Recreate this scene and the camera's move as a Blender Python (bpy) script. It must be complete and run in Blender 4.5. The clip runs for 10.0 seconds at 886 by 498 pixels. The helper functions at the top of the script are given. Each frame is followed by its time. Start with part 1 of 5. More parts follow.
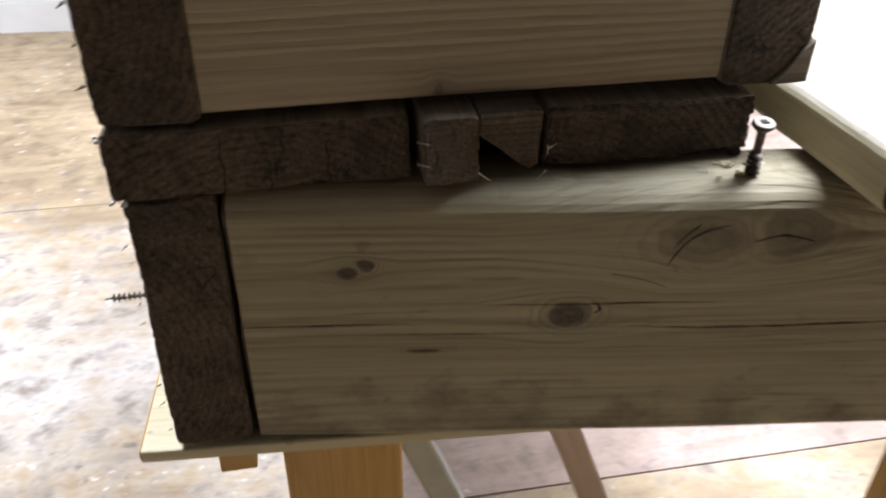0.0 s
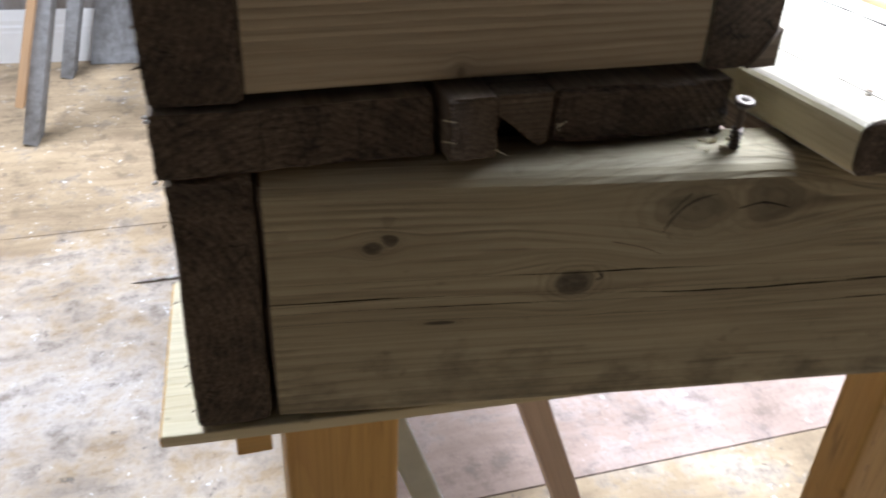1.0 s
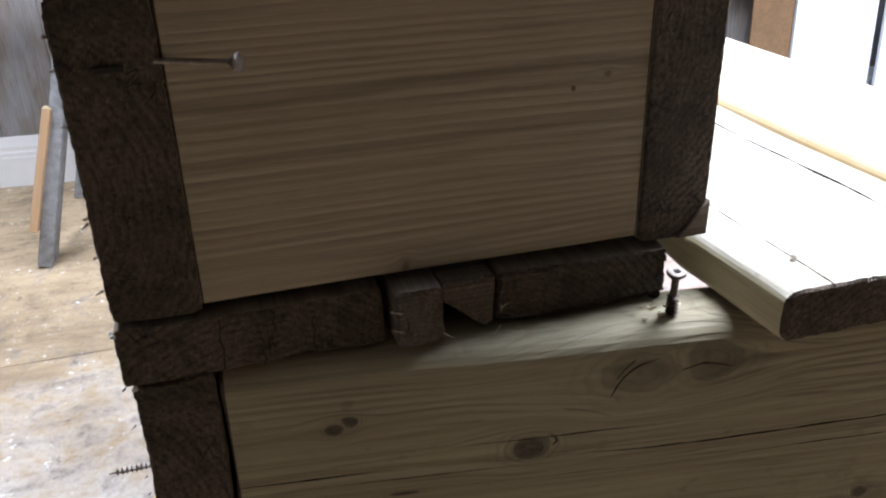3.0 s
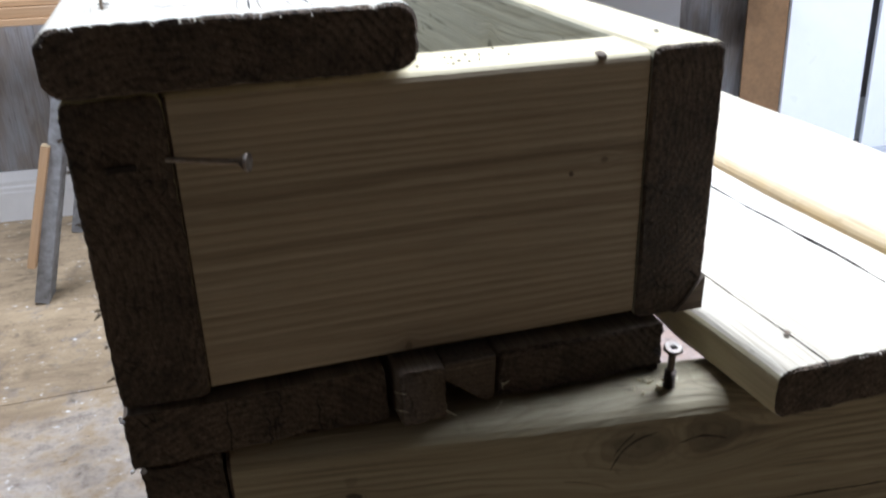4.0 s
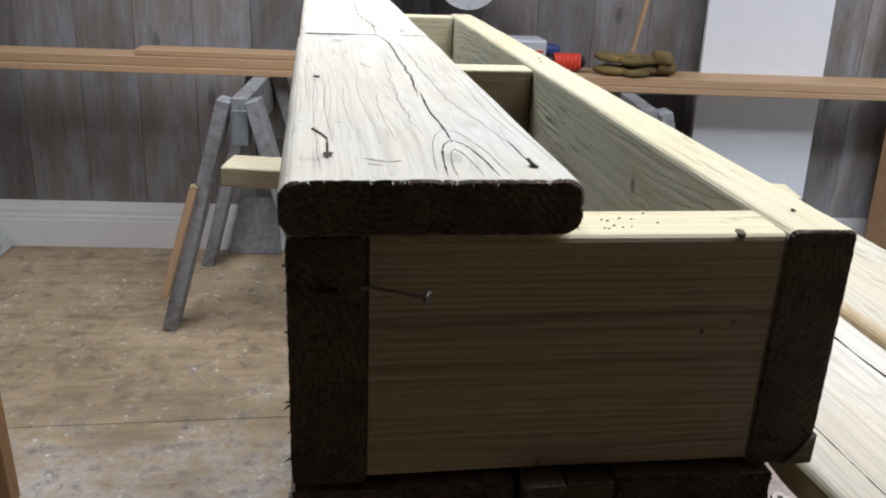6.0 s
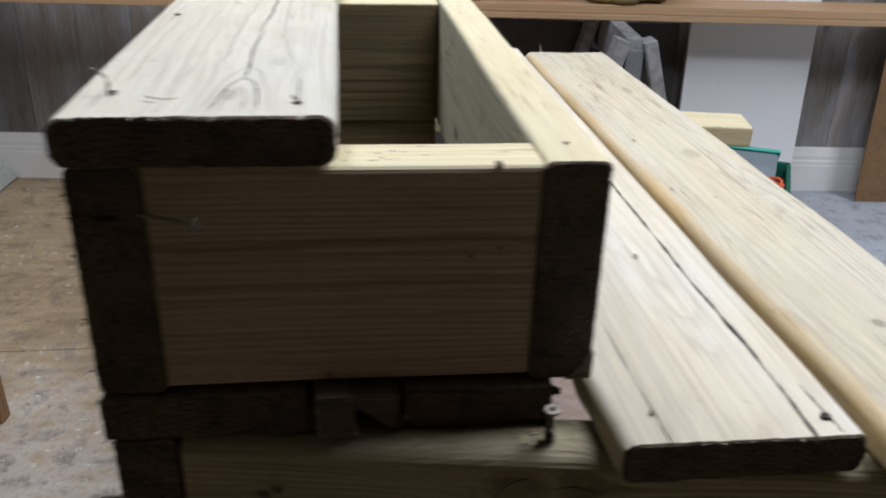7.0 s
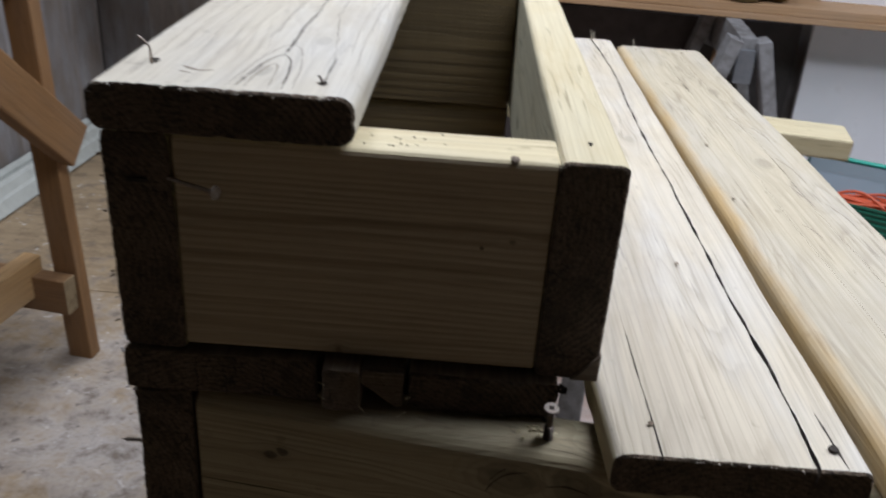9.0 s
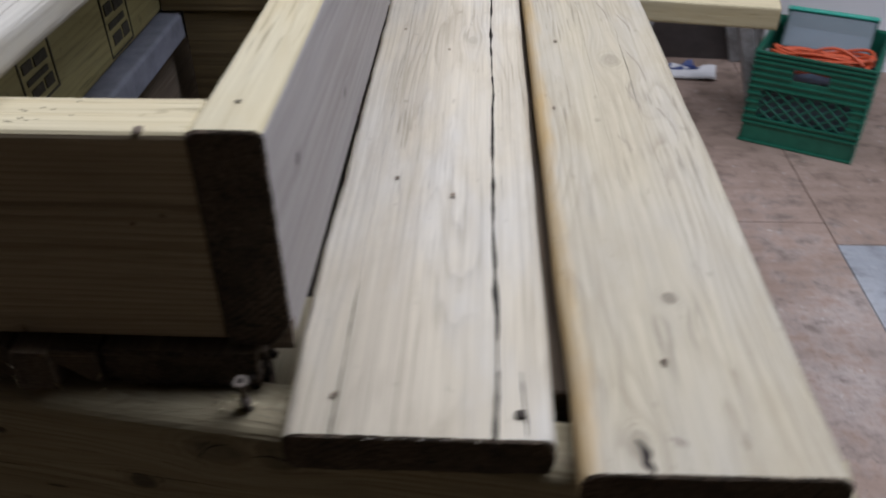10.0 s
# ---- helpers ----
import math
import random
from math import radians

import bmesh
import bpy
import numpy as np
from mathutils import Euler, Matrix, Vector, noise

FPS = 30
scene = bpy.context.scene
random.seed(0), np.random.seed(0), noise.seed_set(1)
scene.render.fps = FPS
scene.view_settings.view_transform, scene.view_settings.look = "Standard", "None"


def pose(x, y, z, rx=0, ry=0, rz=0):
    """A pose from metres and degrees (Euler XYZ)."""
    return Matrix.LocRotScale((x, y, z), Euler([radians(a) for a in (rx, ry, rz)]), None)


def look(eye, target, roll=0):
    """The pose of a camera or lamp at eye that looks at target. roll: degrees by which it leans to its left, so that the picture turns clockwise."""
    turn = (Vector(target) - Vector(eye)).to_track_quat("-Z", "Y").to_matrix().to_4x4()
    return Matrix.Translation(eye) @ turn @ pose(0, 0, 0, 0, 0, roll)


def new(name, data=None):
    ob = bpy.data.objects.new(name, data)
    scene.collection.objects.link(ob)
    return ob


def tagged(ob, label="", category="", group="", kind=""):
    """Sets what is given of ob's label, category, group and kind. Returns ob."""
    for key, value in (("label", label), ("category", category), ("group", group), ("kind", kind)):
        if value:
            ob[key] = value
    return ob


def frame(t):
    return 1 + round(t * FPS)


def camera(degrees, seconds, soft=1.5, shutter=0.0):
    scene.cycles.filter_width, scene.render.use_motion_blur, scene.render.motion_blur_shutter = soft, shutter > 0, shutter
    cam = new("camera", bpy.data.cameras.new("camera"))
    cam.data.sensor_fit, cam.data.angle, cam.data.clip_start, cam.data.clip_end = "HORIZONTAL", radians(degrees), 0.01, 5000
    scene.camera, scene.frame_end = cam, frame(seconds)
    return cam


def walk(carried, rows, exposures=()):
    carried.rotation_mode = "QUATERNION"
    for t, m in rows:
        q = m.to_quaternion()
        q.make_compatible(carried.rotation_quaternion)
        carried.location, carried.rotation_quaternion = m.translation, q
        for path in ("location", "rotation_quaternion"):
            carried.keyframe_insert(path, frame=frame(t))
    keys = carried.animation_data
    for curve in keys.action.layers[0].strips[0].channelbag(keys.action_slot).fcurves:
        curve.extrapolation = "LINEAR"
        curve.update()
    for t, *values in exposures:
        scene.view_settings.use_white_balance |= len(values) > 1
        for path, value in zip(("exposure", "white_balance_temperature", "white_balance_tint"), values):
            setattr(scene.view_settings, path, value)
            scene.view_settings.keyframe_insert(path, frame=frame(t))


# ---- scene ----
from mathutils.bvhtree import BVHTree

cam = camera(55.1, 10.0, soft=2.0, shutter=0.4)
PATH = [
    (0, (0.075, -0.302, 0.964), (0.372, 1.33, -0.153), 0.2),
    (0.2, (0.04, -0.33, 0.963), (0.497, 1.303, -0.097), 3.0),
    (0.5, (0.037, -0.333, 0.974), (0.536, 1.281, -0.097), 1.5),
    (0.7, (0.036, -0.326, 0.965), (0.545, 1.284, -0.106), 0.9),
    (1, (0.019, -0.327, 0.955), (0.536, 1.298, -0.089), 2.3),
    (1.2, (0.005, -0.326, 0.962), (0.407, 1.329, -0.087), 0.7),
    (1.5, (0.029, -0.318, 0.979), (0.447, 1.359, -0.028), -0.2),
    (1.7, (0.045, -0.323, 0.989), (0.525, 1.37, 0.038), 0.6),
    (2, (0.041, -0.338, 0.986), (0.525, 1.357, 0.042), 1.8),
    (2.2, (0.041, -0.338, 0.994), (0.524, 1.347, 0.031), 1.2),
    (3.3, (0.053, -0.333, 1.017), (0.563, 1.401, 0.161), -2.0),
    (3.5, (0.055, -0.332, 1.027), (0.567, 1.401, 0.171), -2.2),
    (4, (0.047, -0.332, 1.036), (0.567, 1.413, 0.21), -1.6),
    (4.2, (0.044, -0.338, 1.049), (0.524, 1.44, 0.27), -2.2),
    (4.5, (0.035, -0.344, 1.057), (0.469, 1.463, 0.300), -2.6),
    (4.8, (0.028, -0.351, 1.076), (0.42, 1.489, 0.398), -2.3),
    (5, (0.023, -0.355, 1.091), (0.374, 1.495, 0.418), 0.7),
    (5.2, (0.017, -0.36, 1.098), (0.339, 1.501, 0.44), 2.3),
    (6.3, (0.014, -0.373, 1.09), (0.283, 1.468, 0.355), 2.6),
    (6.5, (0.018, -0.386, 1.1), (0.264, 1.446, 0.337), 2.9),
    (6.8, (0.077, -0.417, 1.113), (0.326, 1.392, 0.298), 3.2),
    (7, (0.141, -0.415, 1.108), (0.363, 1.381, 0.257), 1.7),
    (7.2, (0.208, -0.425, 1.112), (0.378, 1.379, 0.265), 1.0),
    (7.5, (0.285, -0.441, 1.102), (0.233, 1.36, 0.235), 1.2),
    (7.8, (0.316, -0.444, 1.102), (0.101, 1.334, 0.211), -1.1),
    (8, (0.311, -0.441, 1.113), (0.108, 1.327, 0.199), 0.5),
    (8.3, (0.269, -0.443, 1.137), (0.054, 1.36, 0.299), 2.0),
    (8.5, (0.243, -0.445, 1.138), (0.053, 1.369, 0.317), 2.5),
    (8.7, (0.219, -0.436, 1.133), (0.1, 1.376, 0.294), 3.5),
    (9, (0.19, -0.421, 1.117), (0.175, 1.364, 0.215), 4.1),
    (9.3, (0.196, -0.402, 1.105), (0.322, 1.359, 0.165), 3.7),
    (9.5, (0.223, -0.393, 1.108), (0.411, 1.302, 0.064), 5.0),
    (9.8, (0.3, -0.365, 1.132), (0.366, 1.267, -0.022), 0.7),
    (10, (0.387, -0.353, 1.148), (0.298, 1.269, -0.018), -0.8),
]
EXPOSURES = [(0.0, 2.2, 6150, 10), (0.5, 2.05, 5950, 10), (1.0, 2.05, 5900, 10), (1.5, 2.0, 5750, 10), (2.0, 2.0, 5850, 10), (3.5, 1.68, 5870, 10), (4.5, 0.84, 5830, 10), (5.0, 0.48, 5950, 10), (6.5, 0.6, 6400, 10), (7.0, 0.38, 6400, 10), (7.5, -0.03, 6380, 12), (8.5, -0.03, 6350, 12), (9.0, 0.24, 6300, 12), (9.5, 0.2, 6330, 12), (10.0, -0.16, 6330, 14)]
walk(cam, [(t, look(eye, target, roll)) for t, eye, target, roll in PATH], EXPOSURES)

# ---- light: unseen overhead lamps, two placed to suit the shading, one added fill ----
world = bpy.data.worlds.new("world")
world.use_nodes = True
world.node_tree.nodes["Background"].inputs[0].default_value = (0.5, 0.55, 0.6, 1)
world.node_tree.nodes["Background"].inputs[1].default_value = 0.02
scene.world = world


def overhead_lamp(x, y, watts, length=1.2, turn=0.0, colour=(0.98, 1.0, 1.08)):
    data = bpy.data.lights.new("overhead_lamp", "AREA")
    data.shape, data.size, data.size_y, data.energy, data.color = "RECTANGLE", length, 0.42, watts, colour
    data.spread = radians(145)
    ob = new("overhead_lamp", data)
    ob.matrix_world = pose(x, y, 2.36, 0, 0, turn)


overhead_lamp(-0.30, 1.35, 18, turn=85)
overhead_lamp(0.95, 0.27, 20, turn=-5)
# fill with no known source, added to brighten panels and box flank at right
overhead_lamp(2.60, 1.05, 22, turn=85)

# ---- materials ----


def nodes_of(name):
    m = bpy.data.materials.new(name)
    m.use_nodes = True
    tree = m.node_tree
    bsdf = tree.nodes["Principled BSDF"]
    return m, tree, bsdf


def link(tree, a, b):
    tree.links.new(a, b)


def add(tree, kind, **props):
    n = tree.nodes.new(kind)
    for key, value in props.items():
        if key == "operation":
            n.operation = value
        elif key == "blend_type":
            n.blend_type = value
        elif key == "data_type":
            n.data_type = value
    return n


def math_node(tree, op, a, b=None, c=None):
    n = add(tree, "ShaderNodeMath", operation=op)
    for k, v in enumerate((a, b, c)):
        if v is None:
            continue
        if isinstance(v, (int, float)):
            n.inputs[k].default_value = v
        else:
            link(tree, v, n.inputs[k])
    return n.outputs[0]


def vec_node(tree, op, a, b=None):
    n = add(tree, "ShaderNodeVectorMath", operation=op)
    for k, v in enumerate((a, b)):
        if v is None:
            continue
        if isinstance(v, tuple):
            n.inputs[k].default_value = v
        else:
            link(tree, v, n.inputs[k])
    return n.outputs["Value"] if op in ("LENGTH", "DISTANCE") else n.outputs[0]


def mix(tree, fac, a, b, blend="MIX"):
    n = add(tree, "ShaderNodeMix", data_type="RGBA", blend_type=blend)
    for k, v in ((0, fac), (6, a), (7, b)):
        if isinstance(v, (int, float)):
            n.inputs[k].default_value = v
        elif isinstance(v, tuple):
            n.inputs[k].default_value = (*v, 1)
        else:
            link(tree, v, n.inputs[k])
    return n.outputs[2]


def ranged(tree, v, a, b, c=0.0, d=1.0):
    n = add(tree, "ShaderNodeMapRange")
    link(tree, v, n.inputs[0])
    for k, x in enumerate((a, b, c, d)):
        n.inputs[k + 1].default_value = x
    return n.outputs[0]


def noise_of(tree, vec, scale, detail=3.0, rough=0.55):
    n = add(tree, "ShaderNodeTexNoise")
    link(tree, vec, n.inputs["Vector"])
    n.inputs["Scale"].default_value, n.inputs["Detail"].default_value, n.inputs["Roughness"].default_value = scale, detail, rough
    return n.outputs[0]


def bumped(tree, bsdf, height, strength, distance=0.002):
    n = add(tree, "ShaderNodeBump")
    n.inputs["Strength"].default_value, n.inputs["Distance"].default_value = strength, distance
    link(tree, height, n.inputs["Height"])
    link(tree, n.outputs[0], bsdf.inputs["Normal"])


def wood(name, light, dark, weather=(0.4, 0.4, 0.38), wear=0.3, rings=55.0, contrast=0.5, rough=0.75, pith=(0.02, -0.09), knots=(), flecks=0.3, wander=2.5, thin=0.45, amber=None, streaks=0.8, swirl=None, checks=0.0, roam=0.0, vary=0.2, even=0.08, bands=(), edge_dark=None):
    """Timber whose grain runs along the local x axis. knots: (x, y, radius along, radius across) on the board's wide face."""
    m, t, bsdf = nodes_of(name)
    obj = add(t, "ShaderNodeTexCoord").outputs["Object"]
    info = add(t, "ShaderNodeObjectInfo").outputs["Random"]
    shift = add(t, "ShaderNodeCombineXYZ")
    link(t, math_node(t, "MULTIPLY", info, 7.3), shift.inputs[0])
    link(t, math_node(t, "MULTIPLY", math_node(t, "SUBTRACT", info, 0.5), 0.05), shift.inputs[1])
    p = obj
    if roam:
        away = add(t, "ShaderNodeCombineXYZ")
        link(t, math_node(t, "MULTIPLY", math_node(t, "SUBTRACT", info, 0.5), roam), away.inputs[0])
        link(t, math_node(t, "MULTIPLY", math_node(t, "SINE", math_node(t, "MULTIPLY", info, 91.0)), 0.03), away.inputs[1])
        p = vec_node(t, "ADD", obj, away.outputs[0])
    knot_mask = halo = None
    for kx, ky, rx, ry, *deep in knots:
        off = vec_node(t, "SUBTRACT", p, (kx, ky, 0))
        flat = vec_node(t, "MULTIPLY", off, (1 / rx, 1 / ry, 0))
        wob = math_node(t, "ADD", vec_node(t, "LENGTH", flat), math_node(t, "MULTIPLY", noise_of(t, obj, 130, 2), 0.4))
        d = math_node(t, "SUBTRACT", wob, 0.2)
        core = ranged(t, noise_of(t, vec_node(t, "MULTIPLY", flat, (1, 1, 1)), 2.2, 3, 0.6), 0.3, 0.7, 0.7, 1.0)
        mask = math_node(t, "MULTIPLY", math_node(t, "MULTIPLY", ranged(t, d, 0.7, 1.15, 1, 0), core), deep[0] if deep else 1.0)
        knot_mask = mask if knot_mask is None else math_node(t, "MAXIMUM", knot_mask, mask)
        band = math_node(t, "FRACT", math_node(t, "ADD", math_node(t, "MULTIPLY", d, 2.2), math_node(t, "MULTIPLY", noise_of(t, obj, 55, 3, 0.6), 1.6)))
        ring = math_node(t, "MULTIPLY", math_node(t, "MULTIPLY", ranged(t, band, 0.45, 0.95), ranged(t, d, 1.0, 2.4, 0.6, 0)), 0.1 + 0.9 * (deep[0] if deep else 1.0))
        halo = ring if halo is None else math_node(t, "MAXIMUM", halo, ring)
        near = ranged(t, vec_node(t, "LENGTH", vec_node(t, "MULTIPLY", off, (1 / (rx * 4.5), 1 / (ry * 3.2), 0))), 0.15, 1.0, 0.85, 0)
        sep = add(t, "ShaderNodeSeparateXYZ")
        link(t, off, sep.inputs[0])
        back = add(t, "ShaderNodeCombineXYZ")
        link(t, math_node(t, "MULTIPLY", math_node(t, "MULTIPLY", sep.outputs[1], near), -1.0), back.inputs[1])
        p = vec_node(t, "ADD", p, back.outputs[0])
    moved = vec_node(t, "ADD", vec_node(t, "ADD", p, shift.outputs[0]), (0, -pith[0], -pith[1]))
    long = vec_node(t, "MULTIPLY", moved, (0.1, 1, 1))
    wave = add(t, "ShaderNodeTexWave")
    wave.wave_type, wave.rings_direction, wave.wave_profile = "RINGS", "X", "SAW"
    link(t, long, wave.inputs["Vector"])
    for key, v in (("Scale", rings), ("Distortion", wander), ("Detail", 2.5), ("Detail Scale", 1.1), ("Detail Roughness", 0.55)):
        wave.inputs[key].default_value = v
    fibre = noise_of(t, vec_node(t, "MULTIPLY", moved, (6, 260, 260)), 1.0, 3, 0.6)
    streak = noise_of(t, vec_node(t, "MULTIPLY", moved, (2.2, 42, 42)), 1.0, 3, 0.6)
    late = ranged(t, wave.outputs["Fac"], thin, 1.0)
    if swirl:
        lines, depth = swirl
        hill = noise_of(t, vec_node(t, "MULTIPLY", moved, (1.9, 17, 17)), 1.0, 1.6, 0.45)
        sep_y = add(t, "ShaderNodeSeparateXYZ")
        link(t, moved, sep_y.inputs[0])
        jig = math_node(t, "MULTIPLY", noise_of(t, vec_node(t, "MULTIPLY", moved, (30, 160, 160)), 1.0, 2), 0.5)
        phase = math_node(t, "FRACT", math_node(t, "ADD", math_node(t, "ADD", math_node(t, "MULTIPLY", hill, depth), math_node(t, "MULTIPLY", sep_y.outputs[1], lines)), jig))
        shape = math_node(t, "MULTIPLY", ranged(t, phase, thin, 0.9), ranged(t, phase, 0.9, 1.0, 1, 0))
        seen = ranged(t, noise_of(t, vec_node(t, "MULTIPLY", moved, (5, 15, 15)), 1.0, 3, 0.6), 0.44, 0.64, even, 1.0)
        late = math_node(t, "MULTIPLY", shape, seen)
    hair = noise_of(t, vec_node(t, "MULTIPLY", moved, (3.5, 620, 620)), 1.0, 2, 0.5)
    fac = math_node(t, "ADD", math_node(t, "MULTIPLY", late, contrast), math_node(t, "MULTIPLY", math_node(t, "SUBTRACT", streak, 0.45), streaks))
    fac_n = add(t, "ShaderNodeClamp")
    link(t, fac, fac_n.inputs[0])
    colour = mix(t, fac_n.outputs[0], light, dark)
    patch = ranged(t, noise_of(t, vec_node(t, "MULTIPLY", moved, (4, 14, 14)), 1.0, 4, 0.6), 0.42, 0.68)
    colour = mix(t, math_node(t, "MULTIPLY", patch, wear), colour, weather)
    colour = mix(t, math_node(t, "MULTIPLY", ranged(t, fibre, 0.38, 0.72), flecks), colour, tuple(c * 0.45 for c in dark))
    colour = mix(t, math_node(t, "MULTIPLY", ranged(t, hair, 0.5, 0.75), flecks * 1.2), colour, tuple(c * 0.5 for c in dark))
    if checks:
        short = noise_of(t, vec_node(t, "MULTIPLY", moved, (16, 330, 330)), 1.0, 1.5, 0.5)
        where = ranged(t, noise_of(t, vec_node(t, "MULTIPLY", moved, (7, 24, 24)), 1.0, 2), 0.5, 0.6)
        colour = mix(t, math_node(t, "MULTIPLY", math_node(t, "MULTIPLY", ranged(t, short, 0.58, 0.66), where), checks), colour, tuple(c * 0.3 for c in dark))
        blotch = noise_of(t, vec_node(t, "MULTIPLY", moved, (11, 26, 26)), 1.0, 5, 0.68)
        colour = mix(t, ranged(t, blotch, 0.5, 0.72, 0, 0.55), colour, tuple(0.5 * (a + b) for a, b in zip(light, dark)))
        spot = noise_of(t, vec_node(t, "MULTIPLY", moved, (60, 95, 95)), 1.0, 2, 0.5)
        colour = mix(t, ranged(t, spot, 0.69, 0.74, 0, 0.7 * checks), colour, tuple(c * 0.4 for c in dark))
    if bands:
        sep_b = add(t, "ShaderNodeSeparateXYZ")
        link(t, p, sep_b.inputs[0])
        wavy = math_node(t, "ADD", sep_b.outputs[1], math_node(t, "MULTIPLY", math_node(t, "SUBTRACT", noise_of(t, vec_node(t, "MULTIPLY", obj, (7, 5, 0)), 1.0, 2), 0.5), 0.022))
        for by, half, depth_b in bands:
            gap = math_node(t, "ABSOLUTE", math_node(t, "SUBTRACT", wavy, by))
            frayed = math_node(t, "ADD", gap, math_node(t, "MULTIPLY", math_node(t, "SUBTRACT", streak, 0.5), half * 1.6))
            colour = mix(t, ranged(t, frayed, half * 0.3, half, depth_b, 0), colour, tuple(c * 0.75 for c in dark))
    # mottled darkening that grows towards edge_y
    if edge_dark:
        edge_y, reach, depth_g = edge_dark
        sep_g = add(t, "ShaderNodeSeparateXYZ")
        link(t, obj, sep_g.inputs[0])
        mottle = noise_of(t, vec_node(t, "MULTIPLY", obj, (26, 34, 1)), 1.0, 5, 0.65)
        low_down = math_node(t, "ADD", ranged(t, sep_g.outputs[1], edge_y, edge_y + reach, 0.16, -0.12), mottle)
        colour = mix(t, ranged(t, low_down, 0.5, 0.72, 0, depth_g), colour, tuple(c * 0.35 for c in dark))
    if amber:
        sep_a = add(t, "ShaderNodeSeparateXYZ")
        link(t, obj, sep_a.inputs[0])
        edge = math_node(t, "ADD", sep_a.outputs[1], math_node(t, "MULTIPLY", noise_of(t, vec_node(t, "MULTIPLY", obj, (9, 40, 40)), 1.0, 4, 0.65), 0.026))
        colour = mix(t, math_node(t, "MULTIPLY", ranged(t, edge, 0.066, 0.080), 0.75), colour, amber)
    if knot_mask is not None:
        colour = mix(t, halo, colour, tuple(c * 0.55 for c in dark))
        colour = mix(t, knot_mask, colour, tuple(c * 0.22 for c in dark))
    tone = math_node(t, "ADD", math_node(t, "MULTIPLY", info, vary), 1.0 - vary / 2)
    hsv = add(t, "ShaderNodeHueSaturation")
    link(t, colour, hsv.inputs["Color"])
    link(t, tone, hsv.inputs["Value"])
    link(t, hsv.outputs[0], bsdf.inputs["Base Color"])
    link(t, ranged(t, fibre, 0.2, 0.8, rough - 0.12, rough + 0.12), bsdf.inputs["Roughness"])
    high = math_node(t, "ADD", math_node(t, "MULTIPLY", fibre, 0.6), math_node(t, "MULTIPLY", late, -0.5))
    bumped(t, bsdf, high, 0.45, 0.0015)
    return m


def end_grain(name, light, dark, rings=70.0):
    """Sawn and weathered ends: growth rings, pores and radial checks in the local y z plane."""
    m, t, bsdf = nodes_of(name)
    obj = add(t, "ShaderNodeTexCoord").outputs["Object"]
    info = add(t, "ShaderNodeObjectInfo").outputs["Random"]
    shift = add(t, "ShaderNodeCombineXYZ")
    link(t, math_node(t, "MULTIPLY", math_node(t, "SUBTRACT", info, 0.5), 0.12), shift.inputs[1])
    p = vec_node(t, "ADD", vec_node(t, "ADD", obj, shift.outputs[0]), (0, 0.0, 0.065))
    flat = vec_node(t, "MULTIPLY", p, (0, 1, 1))
    sep = add(t, "ShaderNodeSeparateXYZ")
    link(t, p, sep.inputs[0])
    radius = vec_node(t, "LENGTH", flat)
    angle = math_node(t, "ARCTAN2", sep.outputs[2], sep.outputs[1])
    uneven = math_node(t, "MULTIPLY", noise_of(t, flat, 45, 3, 0.6), 0.011)
    phase = math_node(t, "FRACT", math_node(t, "MULTIPLY", math_node(t, "ADD", radius, uneven), rings * 3.6))
    late = math_node(t, "MULTIPLY", ranged(t, phase, 0.35, 0.85), ranged(t, phase, 0.88, 1.0, 1, 0))
    grit = noise_of(t, obj, 520, 3, 0.65)
    stain = noise_of(t, flat, 30, 4, 0.6)
    pits = noise_of(t, flat, 190, 4, 0.7)
    sawn = noise_of(t, vec_node(t, "MULTIPLY", flat, (0, 90, 1100)), 1.0, 2, 0.6)
    fade = ranged(t, noise_of(t, flat, 40, 2), 0.38, 0.62, 0.45, 1.0)
    fac = math_node(t, "SUBTRACT", ranged(t, math_node(t, "ADD", math_node(t, "ADD", grit, pits), math_node(t, "MULTIPLY", sawn, 0.5)), 0.95, 1.6, 0.05, 1.0), math_node(t, "MULTIPLY", math_node(t, "MULTIPLY", late, fade), 0.38))
    colour = mix(t, fac, dark, light)
    spoke = add(t, "ShaderNodeCombineXYZ")
    link(t, math_node(t, "ADD", math_node(t, "MULTIPLY", angle, 13.0), math_node(t, "MULTIPLY", info, 31.0)), spoke.inputs[0])
    link(t, math_node(t, "MULTIPLY", radius, 34.0), spoke.inputs[1])
    ray = math_node(t, "ABSOLUTE", math_node(t, "SUBTRACT", noise_of(t, spoke.outputs[0], 1.0, 1.5, 0.5), 0.5))
    check = math_node(t, "MULTIPLY", ranged(t, ray, 0.004, 0.014, 1, 0), ranged(t, noise_of(t, flat, 38, 2), 0.52, 0.6))
    colour = mix(t, math_node(t, "MULTIPLY", check, 0.75), colour, tuple(c * 0.15 for c in dark))
    colour = mix(t, ranged(t, stain, 0.42, 0.68, 0, 0.7), colour, tuple(c * 0.5 for c in dark))
    colour = mix(t, ranged(t, pits, 0.6, 0.72, 0, 0.7), colour, tuple(c * 0.3 for c in dark))
    colour = mix(t, ranged(t, grit, 0.64, 0.75, 0, 0.35), colour, tuple(min(c * 1.5, 1.0) for c in light))
    link(t, colour, bsdf.inputs["Base Color"])
    bsdf.inputs["Roughness"].default_value = 0.9
    relief = math_node(t, "ADD", math_node(t, "ADD", grit, math_node(t, "MULTIPLY", pits, -1.1)), math_node(t, "MULTIPLY", late, 0.1))
    bumped(t, bsdf, math_node(t, "SUBTRACT", relief, math_node(t, "MULTIPLY", check, 1.2)), 1.0, 0.0022)
    return m


